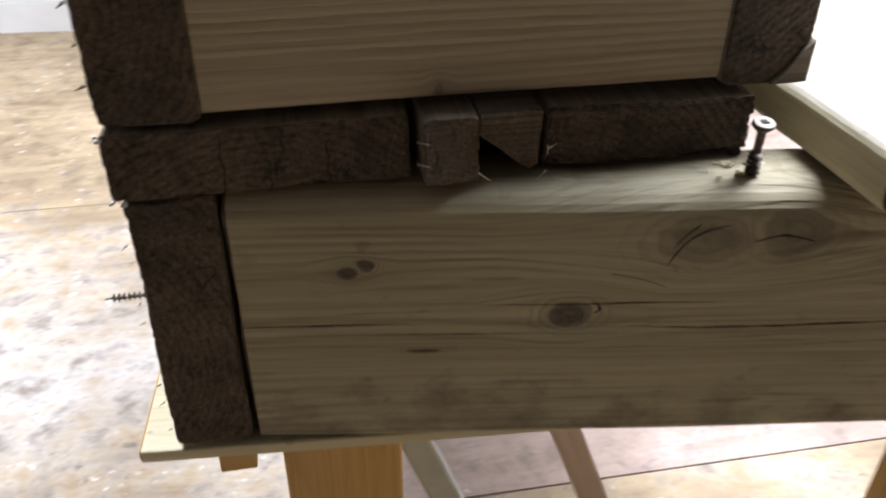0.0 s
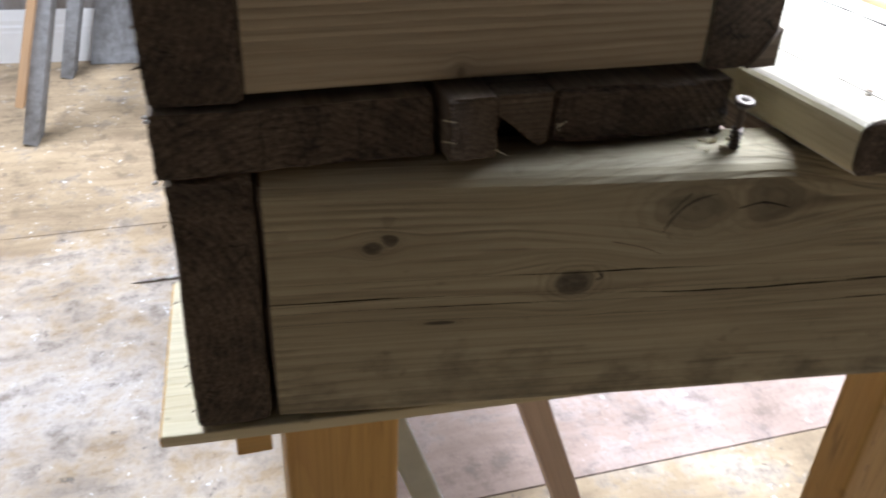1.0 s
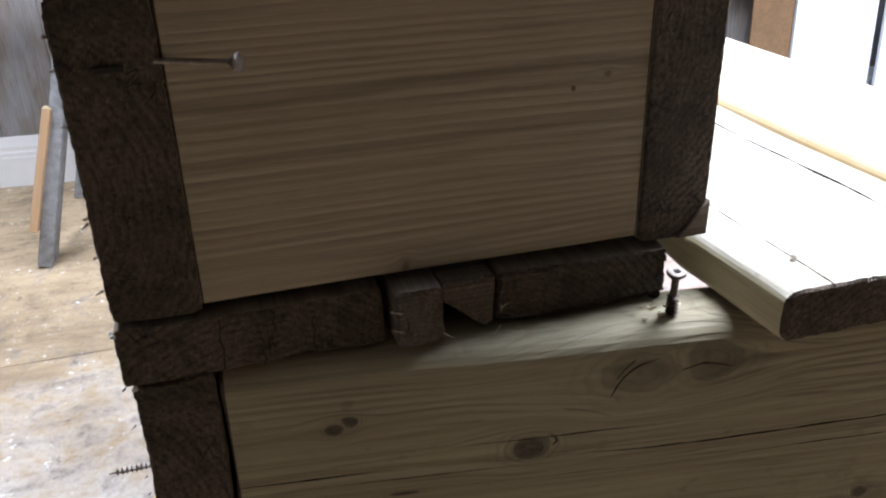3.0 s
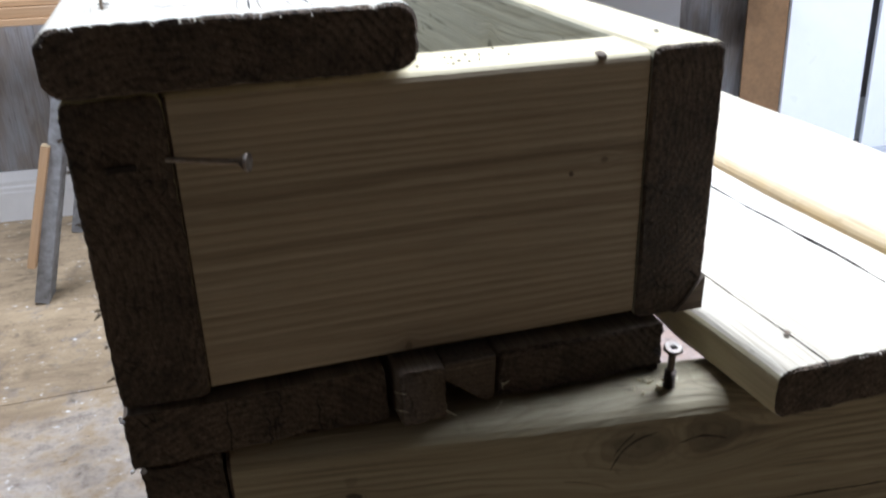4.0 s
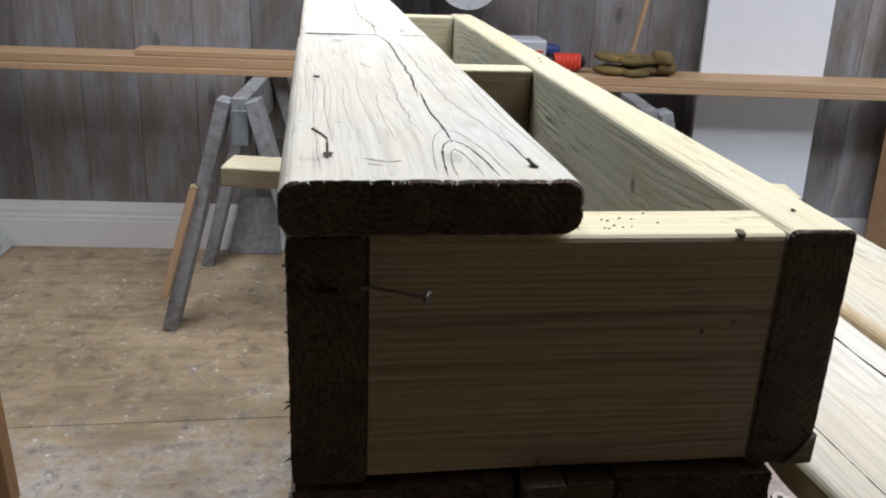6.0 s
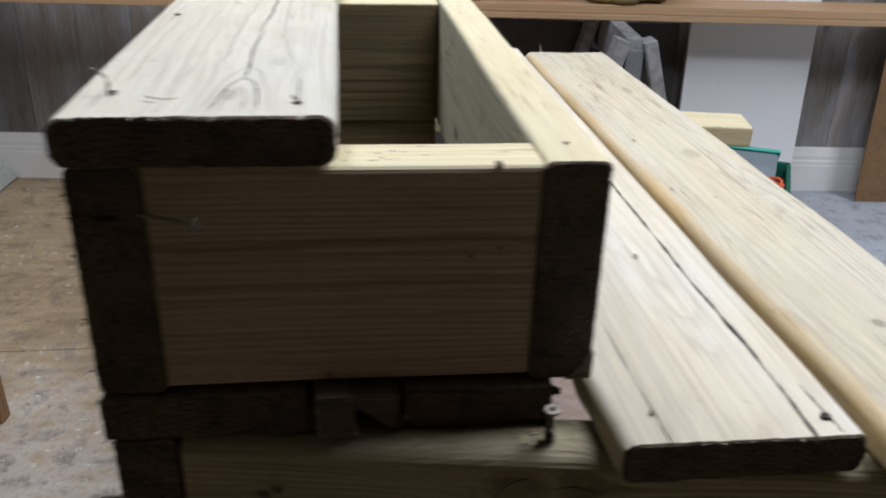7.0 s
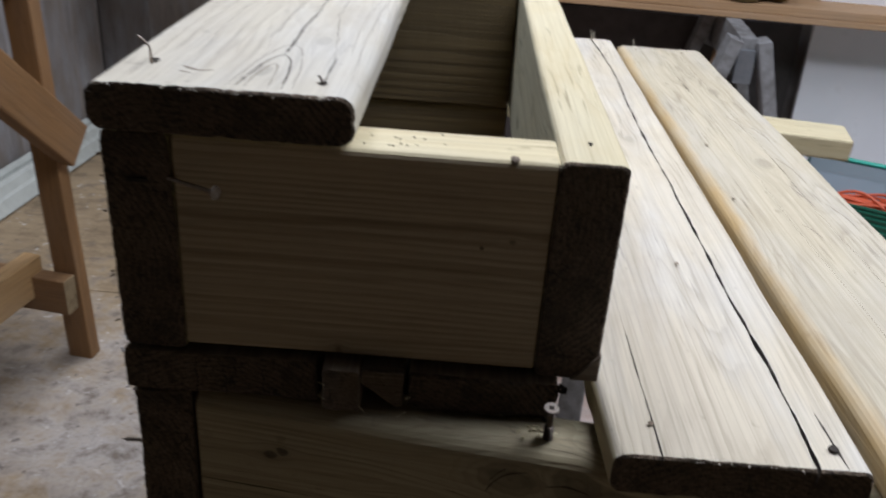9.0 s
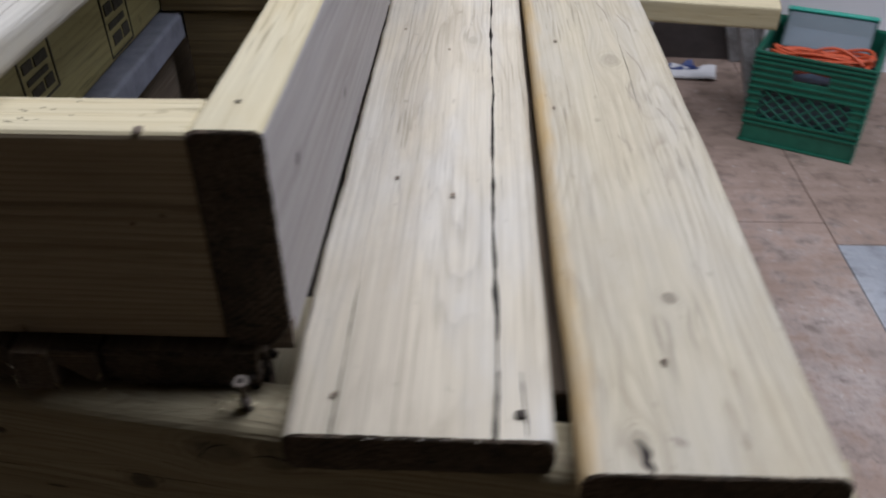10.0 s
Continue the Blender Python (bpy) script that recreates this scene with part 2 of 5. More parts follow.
def plain(name, colour, rough=0.5, metal=0.0, vary=0.15, grit=60.0, bump=0.15, alt=None):
    m, t, bsdf = nodes_of(name)
    obj = add(t, "ShaderNodeTexCoord").outputs["Object"]
    a = noise_of(t, obj, grit, 4, 0.6)
    b = noise_of(t, obj, grit * 0.12, 3, 0.5)
    both = math_node(t, "MULTIPLY", math_node(t, "ADD", a, b), 0.5)
    other = alt or tuple(c * (1 - vary) * 0.8 for c in colour)
    link(t, mix(t, ranged(t, both, 0.35, 0.65), colour, other), bsdf.inputs["Base Color"])
    link(t, ranged(t, a, 0.3, 0.7, max(rough - 0.1, 0.02), min(rough + 0.12, 1.0)), bsdf.inputs["Roughness"])
    bsdf.inputs["Metallic"].default_value = metal
    bumped(t, bsdf, a, bump, 0.001)
    return m


def floor_material(name, wood_colour, wood_dark, paint, amount, specks=1.0):
    """Bare sheet flooring, blotched, worn and spattered with plaster and paint; more plaster towards the front of the room."""
    m, t, bsdf = nodes_of(name)
    p = add(t, "ShaderNodeTexCoord").outputs["Object"]
    sep = add(t, "ShaderNodeSeparateXYZ")
    link(t, p, sep.inputs[0])
    warp = add(t, "ShaderNodeTexNoise")
    warp.inputs["Scale"].default_value = 5.0
    link(t, p, warp.inputs["Vector"])
    q = vec_node(t, "ADD", p, vec_node(t, "MULTIPLY", warp.outputs["Color"], (0.05, 0.05, 0)))
    grain = noise_of(t, vec_node(t, "MULTIPLY", q, (4, 40, 4)), 1.0, 4, 0.6)
    wide = noise_of(t, q, 3.0, 6, 0.65)
    mid = noise_of(t, q, 17.0, 6, 0.68)
    fine = noise_of(t, q, 95.0, 4, 0.6)
    colour = mix(t, ranged(t, math_node(t, "ADD", math_node(t, "MULTIPLY", wide, 0.65), math_node(t, "MULTIPLY", grain, 0.35)), 0.38, 0.62), wood_dark, wood_colour)
    worn = math_node(t, "MINIMUM", ranged(t, sep.outputs[1], 0.8, 1.7, 0.12, -0.08), ranged(t, sep.outputs[1], 0.3, 0.85, -0.08, 0.12))
    film = ranged(t, math_node(t, "ADD", math_node(t, "ADD", math_node(t, "MULTIPLY", wide, 0.45), math_node(t, "MULTIPLY", mid, 0.55)), worn), 0.55 - amount * 0.12, 0.72 - amount * 0.08)
    colour = mix(t, math_node(t, "MULTIPLY", film, 0.8), colour, paint)
    colour = mix(t, ranged(t, mid, 0.50, 0.66, 0, 0.75), colour, tuple(c * 0.55 for c in wood_dark))
    colour = mix(t, ranged(t, fine, 0.5, 0.75, 0, 0.35), colour, tuple(c * 0.6 for c in wood_dark))
    lumps = noise_of(t, vec_node(t, "ADD", q, (3.1, 7.7, 0)), 34.0, 5, 0.65)
    colour = mix(t, math_node(t, "MULTIPLY", ranged(t, lumps, 0.62, 0.69), 0.75 * specks), colour, (0.10, 0.085, 0.07))
    crumbs = noise_of(t, vec_node(t, "ADD", q, (9.3, 2.1, 0)), 44.0, 5, 0.65)
    some = ranged(t, noise_of(t, q, 6.0, 2), 0.42, 0.58)
    white = math_node(t, "MULTIPLY", math_node(t, "MULTIPLY", ranged(t, crumbs, 0.605, 0.68), some), 0.8 * specks)
    colour = mix(t, white, colour, (0.74, 0.73, 0.71))
    link(t, colour, bsdf.inputs["Base Color"])
    bsdf.inputs["Roughness"].default_value = 0.75
    bumped(t, bsdf, math_node(t, "ADD", math_node(t, "ADD", fine, film), math_node(t, "MULTIPLY", white, 2.0)), 0.35, 0.002)
    return m


def glass_plastic(name, colour, alpha):
    m, t, bsdf = nodes_of(name)
    bsdf.inputs["Base Color"].default_value = (*colour, 1)
    bsdf.inputs["Roughness"].default_value = 0.45
    bsdf.inputs["Specular IOR Level"].default_value = 0.25
    bsdf.inputs["Alpha"].default_value = alpha
    return m


M_cap = wood("weathered_white_wood", (0.57, 0.535, 0.435), (0.28, 0.24, 0.19), (0.58, 0.59, 0.57), 0.6, 62, 0.36, 0.7, (0.02, -0.035), ((-0.235, -0.014, 0.010, 0.005, 0.3), (-0.16, -0.035, 0.012, 0.005, 0.2), (0.22, 0.03, 0.010, 0.005, 0.5)), 0.14, 4.0, 0.6, None, 0.2, (95, 17), 0.3)
M_seat = wood("weathered_grey_wood", (0.56, 0.51, 0.40), (0.25, 0.205, 0.14), (0.565, 0.565, 0.535), 0.75, 70, 0.5, 0.72, (-0.02, -0.05), ((0.02, -0.02, 0.010, 0.005, 0.2), (0.25, 0.02, 0.010, 0.005, 0.2)), 0.22, 3.6, 0.45, None, 0.35, (90, 14), 0.35)
M_seat_tan = wood("weathered_tan_wood", (0.53, 0.48, 0.355), (0.25, 0.20, 0.125), (0.48, 0.465, 0.415), 0.6, 58, 0.6, 0.7, (0.03, -0.045), ((-0.475, 0.034, 0.010, 0.006, 0.3), (-0.36, 0.0, 0.006, 0.005, 0.6), (0.0, -0.01, 0.016, 0.009, 0.25), (0.26, -0.025, 0.014, 0.007, 0.25)), 0.22, 4.5, 0.45, (0.50, 0.33, 0.115), 0.35, (70, 20), 0.38)
M_yellow = wood("fresh_yellow_wood", (0.62, 0.555, 0.365), (0.48, 0.38, 0.19), (0.60, 0.58, 0.45), 0.35, 55, 0.3, 0.7, (0.01, -0.1), ((0.18, 0.01, 0.009, 0.005, 0.6), (-0.25, -0.01, 0.008, 0.004, 0.6)), 0.2, 2.0, 0.45, None, 0.45, (65, 9), 0.5)
M_green = wood("treated_green_wood", (0.58, 0.56, 0.40), (0.30, 0.27, 0.16), (0.50, 0.515, 0.42), 0.5, 60, 0.3, 0.75, (0.02, -0.09), ((-0.45, 0.02, 0.006, 0.008, 0.7), (-0.35, 0.03, 0.005, 0.006, 0.7), (-0.28, -0.02, 0.006, 0.008, 0.6), (0.1, 0.02, 0.01, 0.005), (-0.2, -0.03, 0.012, 0.006)), 0.28, 2.6, 0.4, None, 0.6, (75, 12), 0.6)
# darker version of the treated green: shade inside the planter is in the colour
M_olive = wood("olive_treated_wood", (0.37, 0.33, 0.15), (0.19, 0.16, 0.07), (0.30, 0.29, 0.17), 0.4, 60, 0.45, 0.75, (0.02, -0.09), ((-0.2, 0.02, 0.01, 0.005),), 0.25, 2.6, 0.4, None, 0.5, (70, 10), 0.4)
M_ledge = plain("blue_grey_stained_wood", (0.27, 0.29, 0.36), 0.8, 0, 0.25, 50, 0.3)
M_flank = wood("weathered_grey_side", (0.41, 0.39, 0.385), (0.24, 0.21, 0.195), (0.44, 0.43, 0.435), 0.5, 50, 0.4, 0.75, (0.02, -0.06), ((-0.5, 0.02, 0.005, 0.004, 0.8), (-0.33, -0.02, 0.005, 0.004, 0.6)), 0.2, 2.6)
M_face = wood("planed_tan_wood", (0.475, 0.40, 0.275), (0.20, 0.15, 0.09), (0.41, 0.355, 0.255), 0.3, 66, 0.42, 0.7, (0.012, -0.2), ((0.083, 0.018, 0.002, 0.0016, 0.6), (-0.013, -0.062, 0.0018, 0.003, 0.5)), 0.2, 1.1, 0.35, None, 0.32, (240, 5), 0.1, even=0.5, bands=((0.0215, 0.0034, 0.5), (0.0135, 0.0026, 0.25), (-0.003, 0.0042, 0.36), (-0.0115, 0.0024, 0.22), (-0.034, 0.002, 0.15), (-0.050, 0.003, 0.18)))
M_low = wood("knotty_grey_wood", (0.465, 0.41, 0.265), (0.20, 0.15, 0.088), (0.43, 0.395, 0.275), 0.5, 62, 0.62, 0.7, (-0.01, -0.06), ((-0.128, 0.006, 0.0100, 0.0068), (-0.224, 0.030, 0.0046, 0.0034), (-0.216, 0.0325, 0.0042, 0.0024), (-0.073, 0.044, 0.020, 0.0115, 0.45), (-0.034, 0.046, 0.015, 0.006, 0.55), (0.062, -0.052, 0.005, 0.004), (-0.192, -0.014, 0.008, 0.0012)), 0.3, 2.4, 0.4, None, 0.38, (210, 11), 0.4, even=0.2, bands=((0.004, 0.0022, 0.3), (-0.006, 0.0030, 0.3), (-0.018, 0.003, 0.15)), edge_dark=(-0.068, 0.05, 0.6))
# divider sides: the planter's inner shade is darkened into the wood colour
M_divider = wood("darkened_divider_wood", (0.23, 0.17, 0.08), (0.095, 0.068, 0.034), (0.15, 0.12, 0.07), 0.4, 60, 0.45, 0.8, (0.02, -0.09), (), 0.3, 2.6)
M_pinkish = wood("pale_pinkish_wood", (0.62, 0.47, 0.37), (0.45, 0.32, 0.24), (0.6, 0.5, 0.43), 0.3, 40, 0.3, 0.6, (0.01, -0.1), (), 0.15)
# near black: deep shade of the bench cavity as colour; also the rotten crumbs
M_shade_rot = plain("cavity_shade_and_rot", (0.045, 0.034, 0.025), 0.9, 0, 0.3, 60, 0.4)
M_old = wood("aged_brown_wood", (0.22, 0.17, 0.12), (0.09, 0.065, 0.045), (0.16, 0.14, 0.12), 0.4, 50, 0.5, 0.85, (0.0, -0.07), (), 0.4)
M_end = end_grain("dark_end_grain", (0.20, 0.145, 0.098), (0.042, 0.030, 0.021), 75)
M_endlight = end_grain("pale_end_grain", (0.5, 0.4, 0.25), (0.28, 0.2, 0.1))
M_endmid = end_grain("brown_end_grain", (0.23, 0.175, 0.12), (0.075, 0.055, 0.04), 110)
M_orange = wood("amber_fir_wood", (0.58, 0.345, 0.085), (0.40, 0.20, 0.04), (0.42, 0.27, 0.13), 0.3, 36, 0.4, 0.55, (0.01, -0.1), (), 0.2, 2.5, 0.35, None, 0.5, (42, 9), 0.45)
M_brownfir = wood("brown_fir_wood", (0.30, 0.165, 0.068), (0.155, 0.08, 0.032), (0.25, 0.17, 0.11), 0.5, 36, 0.4, 0.6, (0.01, -0.1), (), 0.2, 2.5, 0.35, None, 0.5, (42, 9), 0.45)
M_fir = wood("worn_fir_wood", (0.47, 0.30, 0.135), (0.29, 0.165, 0.065), (0.45, 0.34, 0.22), 0.4, 36, 0.4, 0.6, (0.01, -0.1), (), 0.2, 2.5, 0.35, None, 0.5, (42, 9), 0.45)
M_plank = wood("reddish_plank_wood", (0.47, 0.30, 0.16), (0.31, 0.18, 0.09), (0.45, 0.35, 0.26), 0.3, 40, 0.4, 0.6, (0.01, -0.12), (), 0.2)
M_panel = wood("grey_panelling", (0.26, 0.23, 0.205), (0.11, 0.092, 0.08), (0.35, 0.365, 0.395), 0.85, 22, 0.55, 0.6, (0.03, -0.06), ((-0.45, 0.02, 0.03, 0.014, 0.5), (0.1, -0.03, 0.035, 0.012, 0.35), (0.62, 0.01, 0.025, 0.009, 0.6)), 0.3, 4.0, 0.4, None, 0.9, (60, 14), 0.3, 1.9, 0.7)
M_greyhorse = plain("paint_spattered_grey_wood", (0.30, 0.31, 0.32), 0.8, 0, 0.3, 45, 0.4, (0.13, 0.125, 0.12))
M_white = plain("white_paint", (0.80, 0.80, 0.79), 0.45, 0, 0.05, 30, 0.05, (0.74, 0.74, 0.73))
M_board = plain("white_panel_face", (0.83, 0.845, 0.87), 0.35, 0, 0.04, 12, 0.03, (0.78, 0.80, 0.83))
M_hard = plain("brown_hardboard", (0.24, 0.135, 0.06), 0.55, 0, 0.2, 80, 0.1)
M_wall_shade = plain("shaded_wall_dark", (0.065, 0.056, 0.054), 0.5, 0, 0.3, 30, 0.1)
M_steel = plain("dull_steel", (0.45, 0.43, 0.40), 0.42, 0.9, 0.3, 300, 0.2, (0.22, 0.17, 0.13))
M_rust = plain("dark_screw_steel", (0.12, 0.10, 0.085), 0.5, 0.8, 0.3, 300, 0.2)
M_hole = plain("dark_screw_hole", (0.035, 0.028, 0.022), 0.9, 0, 0.3, 300, 0.2)
M_crate = plain("green_plastic", (0.011, 0.15, 0.095), 0.42, 0, 0.15, 40, 0.05)
M_cord = plain("orange_cord_rubber", (0.75, 0.13, 0.05), 0.45, 0, 0.1, 60, 0.05)
M_teal = plain("teal_plastic", (0.03, 0.46, 0.35), 0.35, 0, 0.05, 40, 0.03)
M_bin = glass_plastic("clear_blue_plastic", (0.42, 0.52, 0.58), 0.42)
M_stuff = plain("dark_blue_contents", (0.10, 0.14, 0.19), 0.6, 0, 0.4, 40, 0.3, (0.04, 0.05, 0.07))
M_red = plain("red_rubber", (0.70, 0.06, 0.03), 0.5, 0, 0.1, 60, 0.1)
M_black = plain("black_plastic", (0.02, 0.02, 0.022), 0.5, 0, 0.2, 80, 0.1)
M_blue = plain("blue_plastic", (0.03, 0.06, 0.22), 0.45, 0, 0.1, 60, 0.05)
M_grey = plain("light_grey_cast_metal", (0.62, 0.64, 0.67), 0.4, 0.2, 0.06, 60, 0.05)
M_bracket = plain("dull_sheet_metal", (0.20, 0.225, 0.255), 0.55, 0.3, 0.3, 70, 0.2, (0.30, 0.32, 0.34))
M_blade = plain("polished_blade", (0.72, 0.74, 0.77), 0.3, 0.25, 0.1, 60, 0.05)
M_leather = plain("yellow_brown_leather", (0.24, 0.16, 0.045), 0.9, 0, 0.3, 45, 0.6, (0.07, 0.05, 0.022))
M_paper = plain("white_paper", (0.75, 0.76, 0.78), 0.7, 0, 0.1, 40, 0.1)
M_ink = plain("black_stamp_ink", (0.07, 0.065, 0.05), 0.8, 0, 0.3, 200, 0.05)
M_pvc = plain("pale_trim_paint", (0.58, 0.62, 0.58), 0.5, 0, 0.08, 30, 0.05)
# unseen ceiling, kept dark grey so that it bounces little light
M_ceiling = plain("ceiling_paint", (0.24, 0.24, 0.235), 0.9, 0, 0.05, 20, 0.1)
M_floor = floor_material("spattered_plywood", (0.405, 0.31, 0.19), (0.225, 0.165, 0.10), (0.49, 0.47, 0.455), 0.72)
# unseen floor to the south: dark tone made up to limit bounce on the fronts
M_floor_unseen = floor_material("unseen_bounce_floor", (0.30, 0.235, 0.155), (0.18, 0.135, 0.085), (0.42, 0.39, 0.36), 0.3)
M_floor_pink = floor_material("pinkish_plywood", (0.40, 0.30, 0.25), (0.26, 0.19, 0.15), (0.5, 0.46, 0.44), 0.3, 0.5)
M_floor_blue = floor_material("grey_painted_plywood", (0.36, 0.39, 0.43), (0.29, 0.31, 0.34), (0.52, 0.54, 0.57), 0.3, 0.5)
M_hair = plain("weathered_hair_crack", (0.27, 0.235, 0.19), 0.9, 0, 0.3, 300, 0.1)
M_gap = plain("dark_joint", (0.03, 0.026, 0.022), 0.9, 0, 0.2, 60, 0.1)

# ---- building helpers ----


def mesh_object(name, bm, material, parent=None, label=""):
    data = bpy.data.meshes.new(name)
    bmesh.ops.recalc_face_normals(bm, faces=bm.faces[:])
    bm.to_mesh(data)
    bm.free()
    for m in (material if isinstance(material, (list, tuple)) else (material,)):
        data.materials.append(m)
    ob = new(name, data)
    if parent is not None:
        ob.parent = parent
    if label:
        tagged(ob, label)
    return ob


def part(name, bm, material, parent, label="", m=None):
    ob = mesh_object(name, bm, material, parent, label)
    if m is not None:
        ob.matrix_basis = m
    return ob


def thing(name, label, category, m=None, group="", kind=""):
    ob = tagged(new(name), label, category, group, kind)
    ob.empty_display_size = 0.05
    if m is not None:
        ob.matrix_basis = m
    return ob


def smooth(ob, on=True):
    for f in ob.data.polygons:
        f.use_smooth = on
    return ob


def box_bm(x0, x1, y0, y1, z0, z1, bevel=0.0, bm=None):
    bm = bm or bmesh.new()
    made = bmesh.ops.create_cube(bm, size=1)["verts"]
    for v in made:
        v.co = Vector((x0 + (v.co.x + 0.5) * (x1 - x0), y0 + (v.co.y + 0.5) * (y1 - y0), z0 + (v.co.z + 0.5) * (z1 - z0)))
    if bevel:
        edges = list({e for v in made for e in v.link_edges})
        bmesh.ops.bevel(bm, geom=edges, offset=bevel, segments=2, affect="EDGES", profile=0.6)
    return bm


def rod_bm(a, b, r0, r1=None, sides=12, bm=None):
    """A round bar from a to b."""
    bm = bm or bmesh.new()
    a, b = Vector(a), Vector(b)
    r1 = r0 if r1 is None else r1
    m = Matrix.Translation((a + b) / 2) @ (b - a).to_track_quat("Z", "Y").to_matrix().to_4x4()
    bmesh.ops.create_cone(bm, cap_ends=True, segments=sides, radius1=r0, radius2=r1, depth=(b - a).length, matrix=m)
    return bm


def tube_bm(points, r, sides=8, bm=None):
    """A round tube along a line of points."""
    bm = bm or bmesh.new()
    rings = []
    pts = [Vector(p) for p in points]
    for k, p in enumerate(pts):
        way = (pts[min(k + 1, len(pts) - 1)] - pts[max(k - 1, 0)]).normalized()
        q = way.to_track_quat("Z", "Y").to_matrix()
        rings.append([bm.verts.new(p + q @ Vector((r * math.cos(2 * math.pi * s / sides), r * math.sin(2 * math.pi * s / sides), 0))) for s in range(sides)])
    for a, b in zip(rings, rings[1:]):
        for s in range(sides):
            bm.faces.new((a[s], a[(s + 1) % sides], b[(s + 1) % sides], b[s]))
    bm.faces.new(rings[0][::-1])
    bm.faces.new(rings[-1])
    return bm


def board_bm(length, width, thick, radius=0.003, slices=14, uneven=0.0006, seed=0, grooves=(), end_round=0.0012, bow=0.0, corner=3, wane=0.0, ragged=0.0):
    """A plank along x, centred. Long edges rounded; grooves: (y, width, depth, from x, to x, wander) are cracks in the top face;
    wane: a wider round on one upper edge; ragged: how far the rims of the two ends are broken away.
    Faces of the two ends take the second material."""
    rng = random.Random(seed)
    bm = bmesh.new()
    hw, ht = width / 2, thick / 2
    radius = min(radius, ht * 0.95)
    tops = sorted(grooves)
    rounds = [wane or radius, radius, radius, radius]
    arcs = []
    for (sy, sz, a0), r in zip(((1, 1, 0), (-1, 1, 90), (-1, -1, 180), (1, -1, 270)), rounds):
        steps = corner * 2 if r > radius else corner
        arcs.append([(sy * (hw - r) + r * math.cos(radians(a0 + 90 * k / steps)), sz * (ht - r) + r * math.sin(radians(a0 + 90 * k / steps)), None) for k in range(steps + 1)])
    section = []
    for k, arc in enumerate(arcs):
        section += arc
        a, b = Vector(arc[-1][:2]), Vector(arcs[(k + 1) % 4][0][:2])
        count = int((b - a).length / 0.0022) if ragged else 1
        side = [(*a.lerp(b, n / count), None) for n in range(1, count)]
        if k == 0:
            side = [q for q in side if all(abs(q[0] - g[0]) > g[5] + 0.004 for g in tops)]
            for g in tops:
                side += [(g[0] + 1e-6, ht, (g, 1)), (g[0], ht, (g, 0)), (g[0] - 1e-6, ht, (g, -1))]
            side.sort(key=lambda q: -q[0])
        section += side
    xs = [-length / 2, -length / 2 + end_round]
    xs += [-length / 2 + length * k / slices for k in range(1, slices)]
    xs += [length / 2 - end_round, length / 2]
    if ragged:
        xs += [-length / 2 + 0.0035, length / 2 - 0.0035]
    if tops:
        xs += [-length / 2 + length * k / 170 for k in range(1, 170)]
    xs = sorted(set(xs))
    rings = []
    base = rng.uniform(0, 50)
    for x in xs:
        from_end = length / 2 - abs(x)
        tip = 1 if from_end < 1e-6 else 0
        ring = []
        for y, z, g in section:
            if g:
                (gy, gw, gd, gx0, gx1, wander), side = g
                inside = max(0.0, min(1.0, (x - gx0) / 0.05, (gx1 - x) / 0.05))
                line = gy + wander * noise.noise(Vector((x * 5 + base, gy * 40, 0))) + wander * 0.13 * noise.noise(Vector((x * 33 + base, gy * 40, 3)))
                half = gw / 2 * inside * max(0.25, 0.7 + 0.8 * noise.noise(Vector((x * 45, base, 1))) + 0.5 * noise.noise(Vector((x * 150, base, 5))))
                y = line + side * max(half, 0.00008)
                if side == 0:
                    z = ht - max(gd * inside, 0.0)
            n = Vector((x * 9 + base, y * 14, z * 14))
            dy, dz = uneven * noise.noise(n), uneven * noise.noise(n + Vector((0, 0, 19)))
            yy, zz = y + dy, z + dz + bow * (1 - (2 * x / length) ** 2)
            loss = end_round * tip
            if ragged and from_end < 0.004:
                rim = Vector((y * 260 + base, z * 260, x))
                loss += ragged * (1.0 if tip else 0.75 if from_end < 0.002 else 0.2) * max(0.0, 0.25 + noise.noise(rim) + 0.5 * noise.noise(rim * 2.7))
            if loss:
                yy -= math.copysign(min(loss, abs(yy)), yy) * (abs(y) > hw - radius - 1e-5)
                zz -= math.copysign(min(loss, abs(zz)), zz) * (abs(z) > ht - radius - 1e-5)
            ring.append(bm.verts.new((x + tip * uneven * 1.5 * noise.noise(n * 3), yy, zz)))
        rings.append(ring)
    n = len(section)
    for k, (a, b) in enumerate(zip(rings, rings[1:])):
        for s in range(n):
            f = bm.faces.new((a[s], a[(s + 1) % n], b[(s + 1) % n], b[s]))
            g0, g1 = section[s][2], section[(s + 1) % n][2]
            f.material_index = 1 if k in (0, len(rings) - 2) else 2 if g0 and g1 and g0[0] == g1[0] else 0
    for ring in (rings[0], rings[-1][::-1]):
        f = bm.faces.new(ring)
        f.material_index = 1
    return bm


TURN = {"x": (0, 0, 0), "y": (0, 0, 90), "z": (0, -90, 0)}


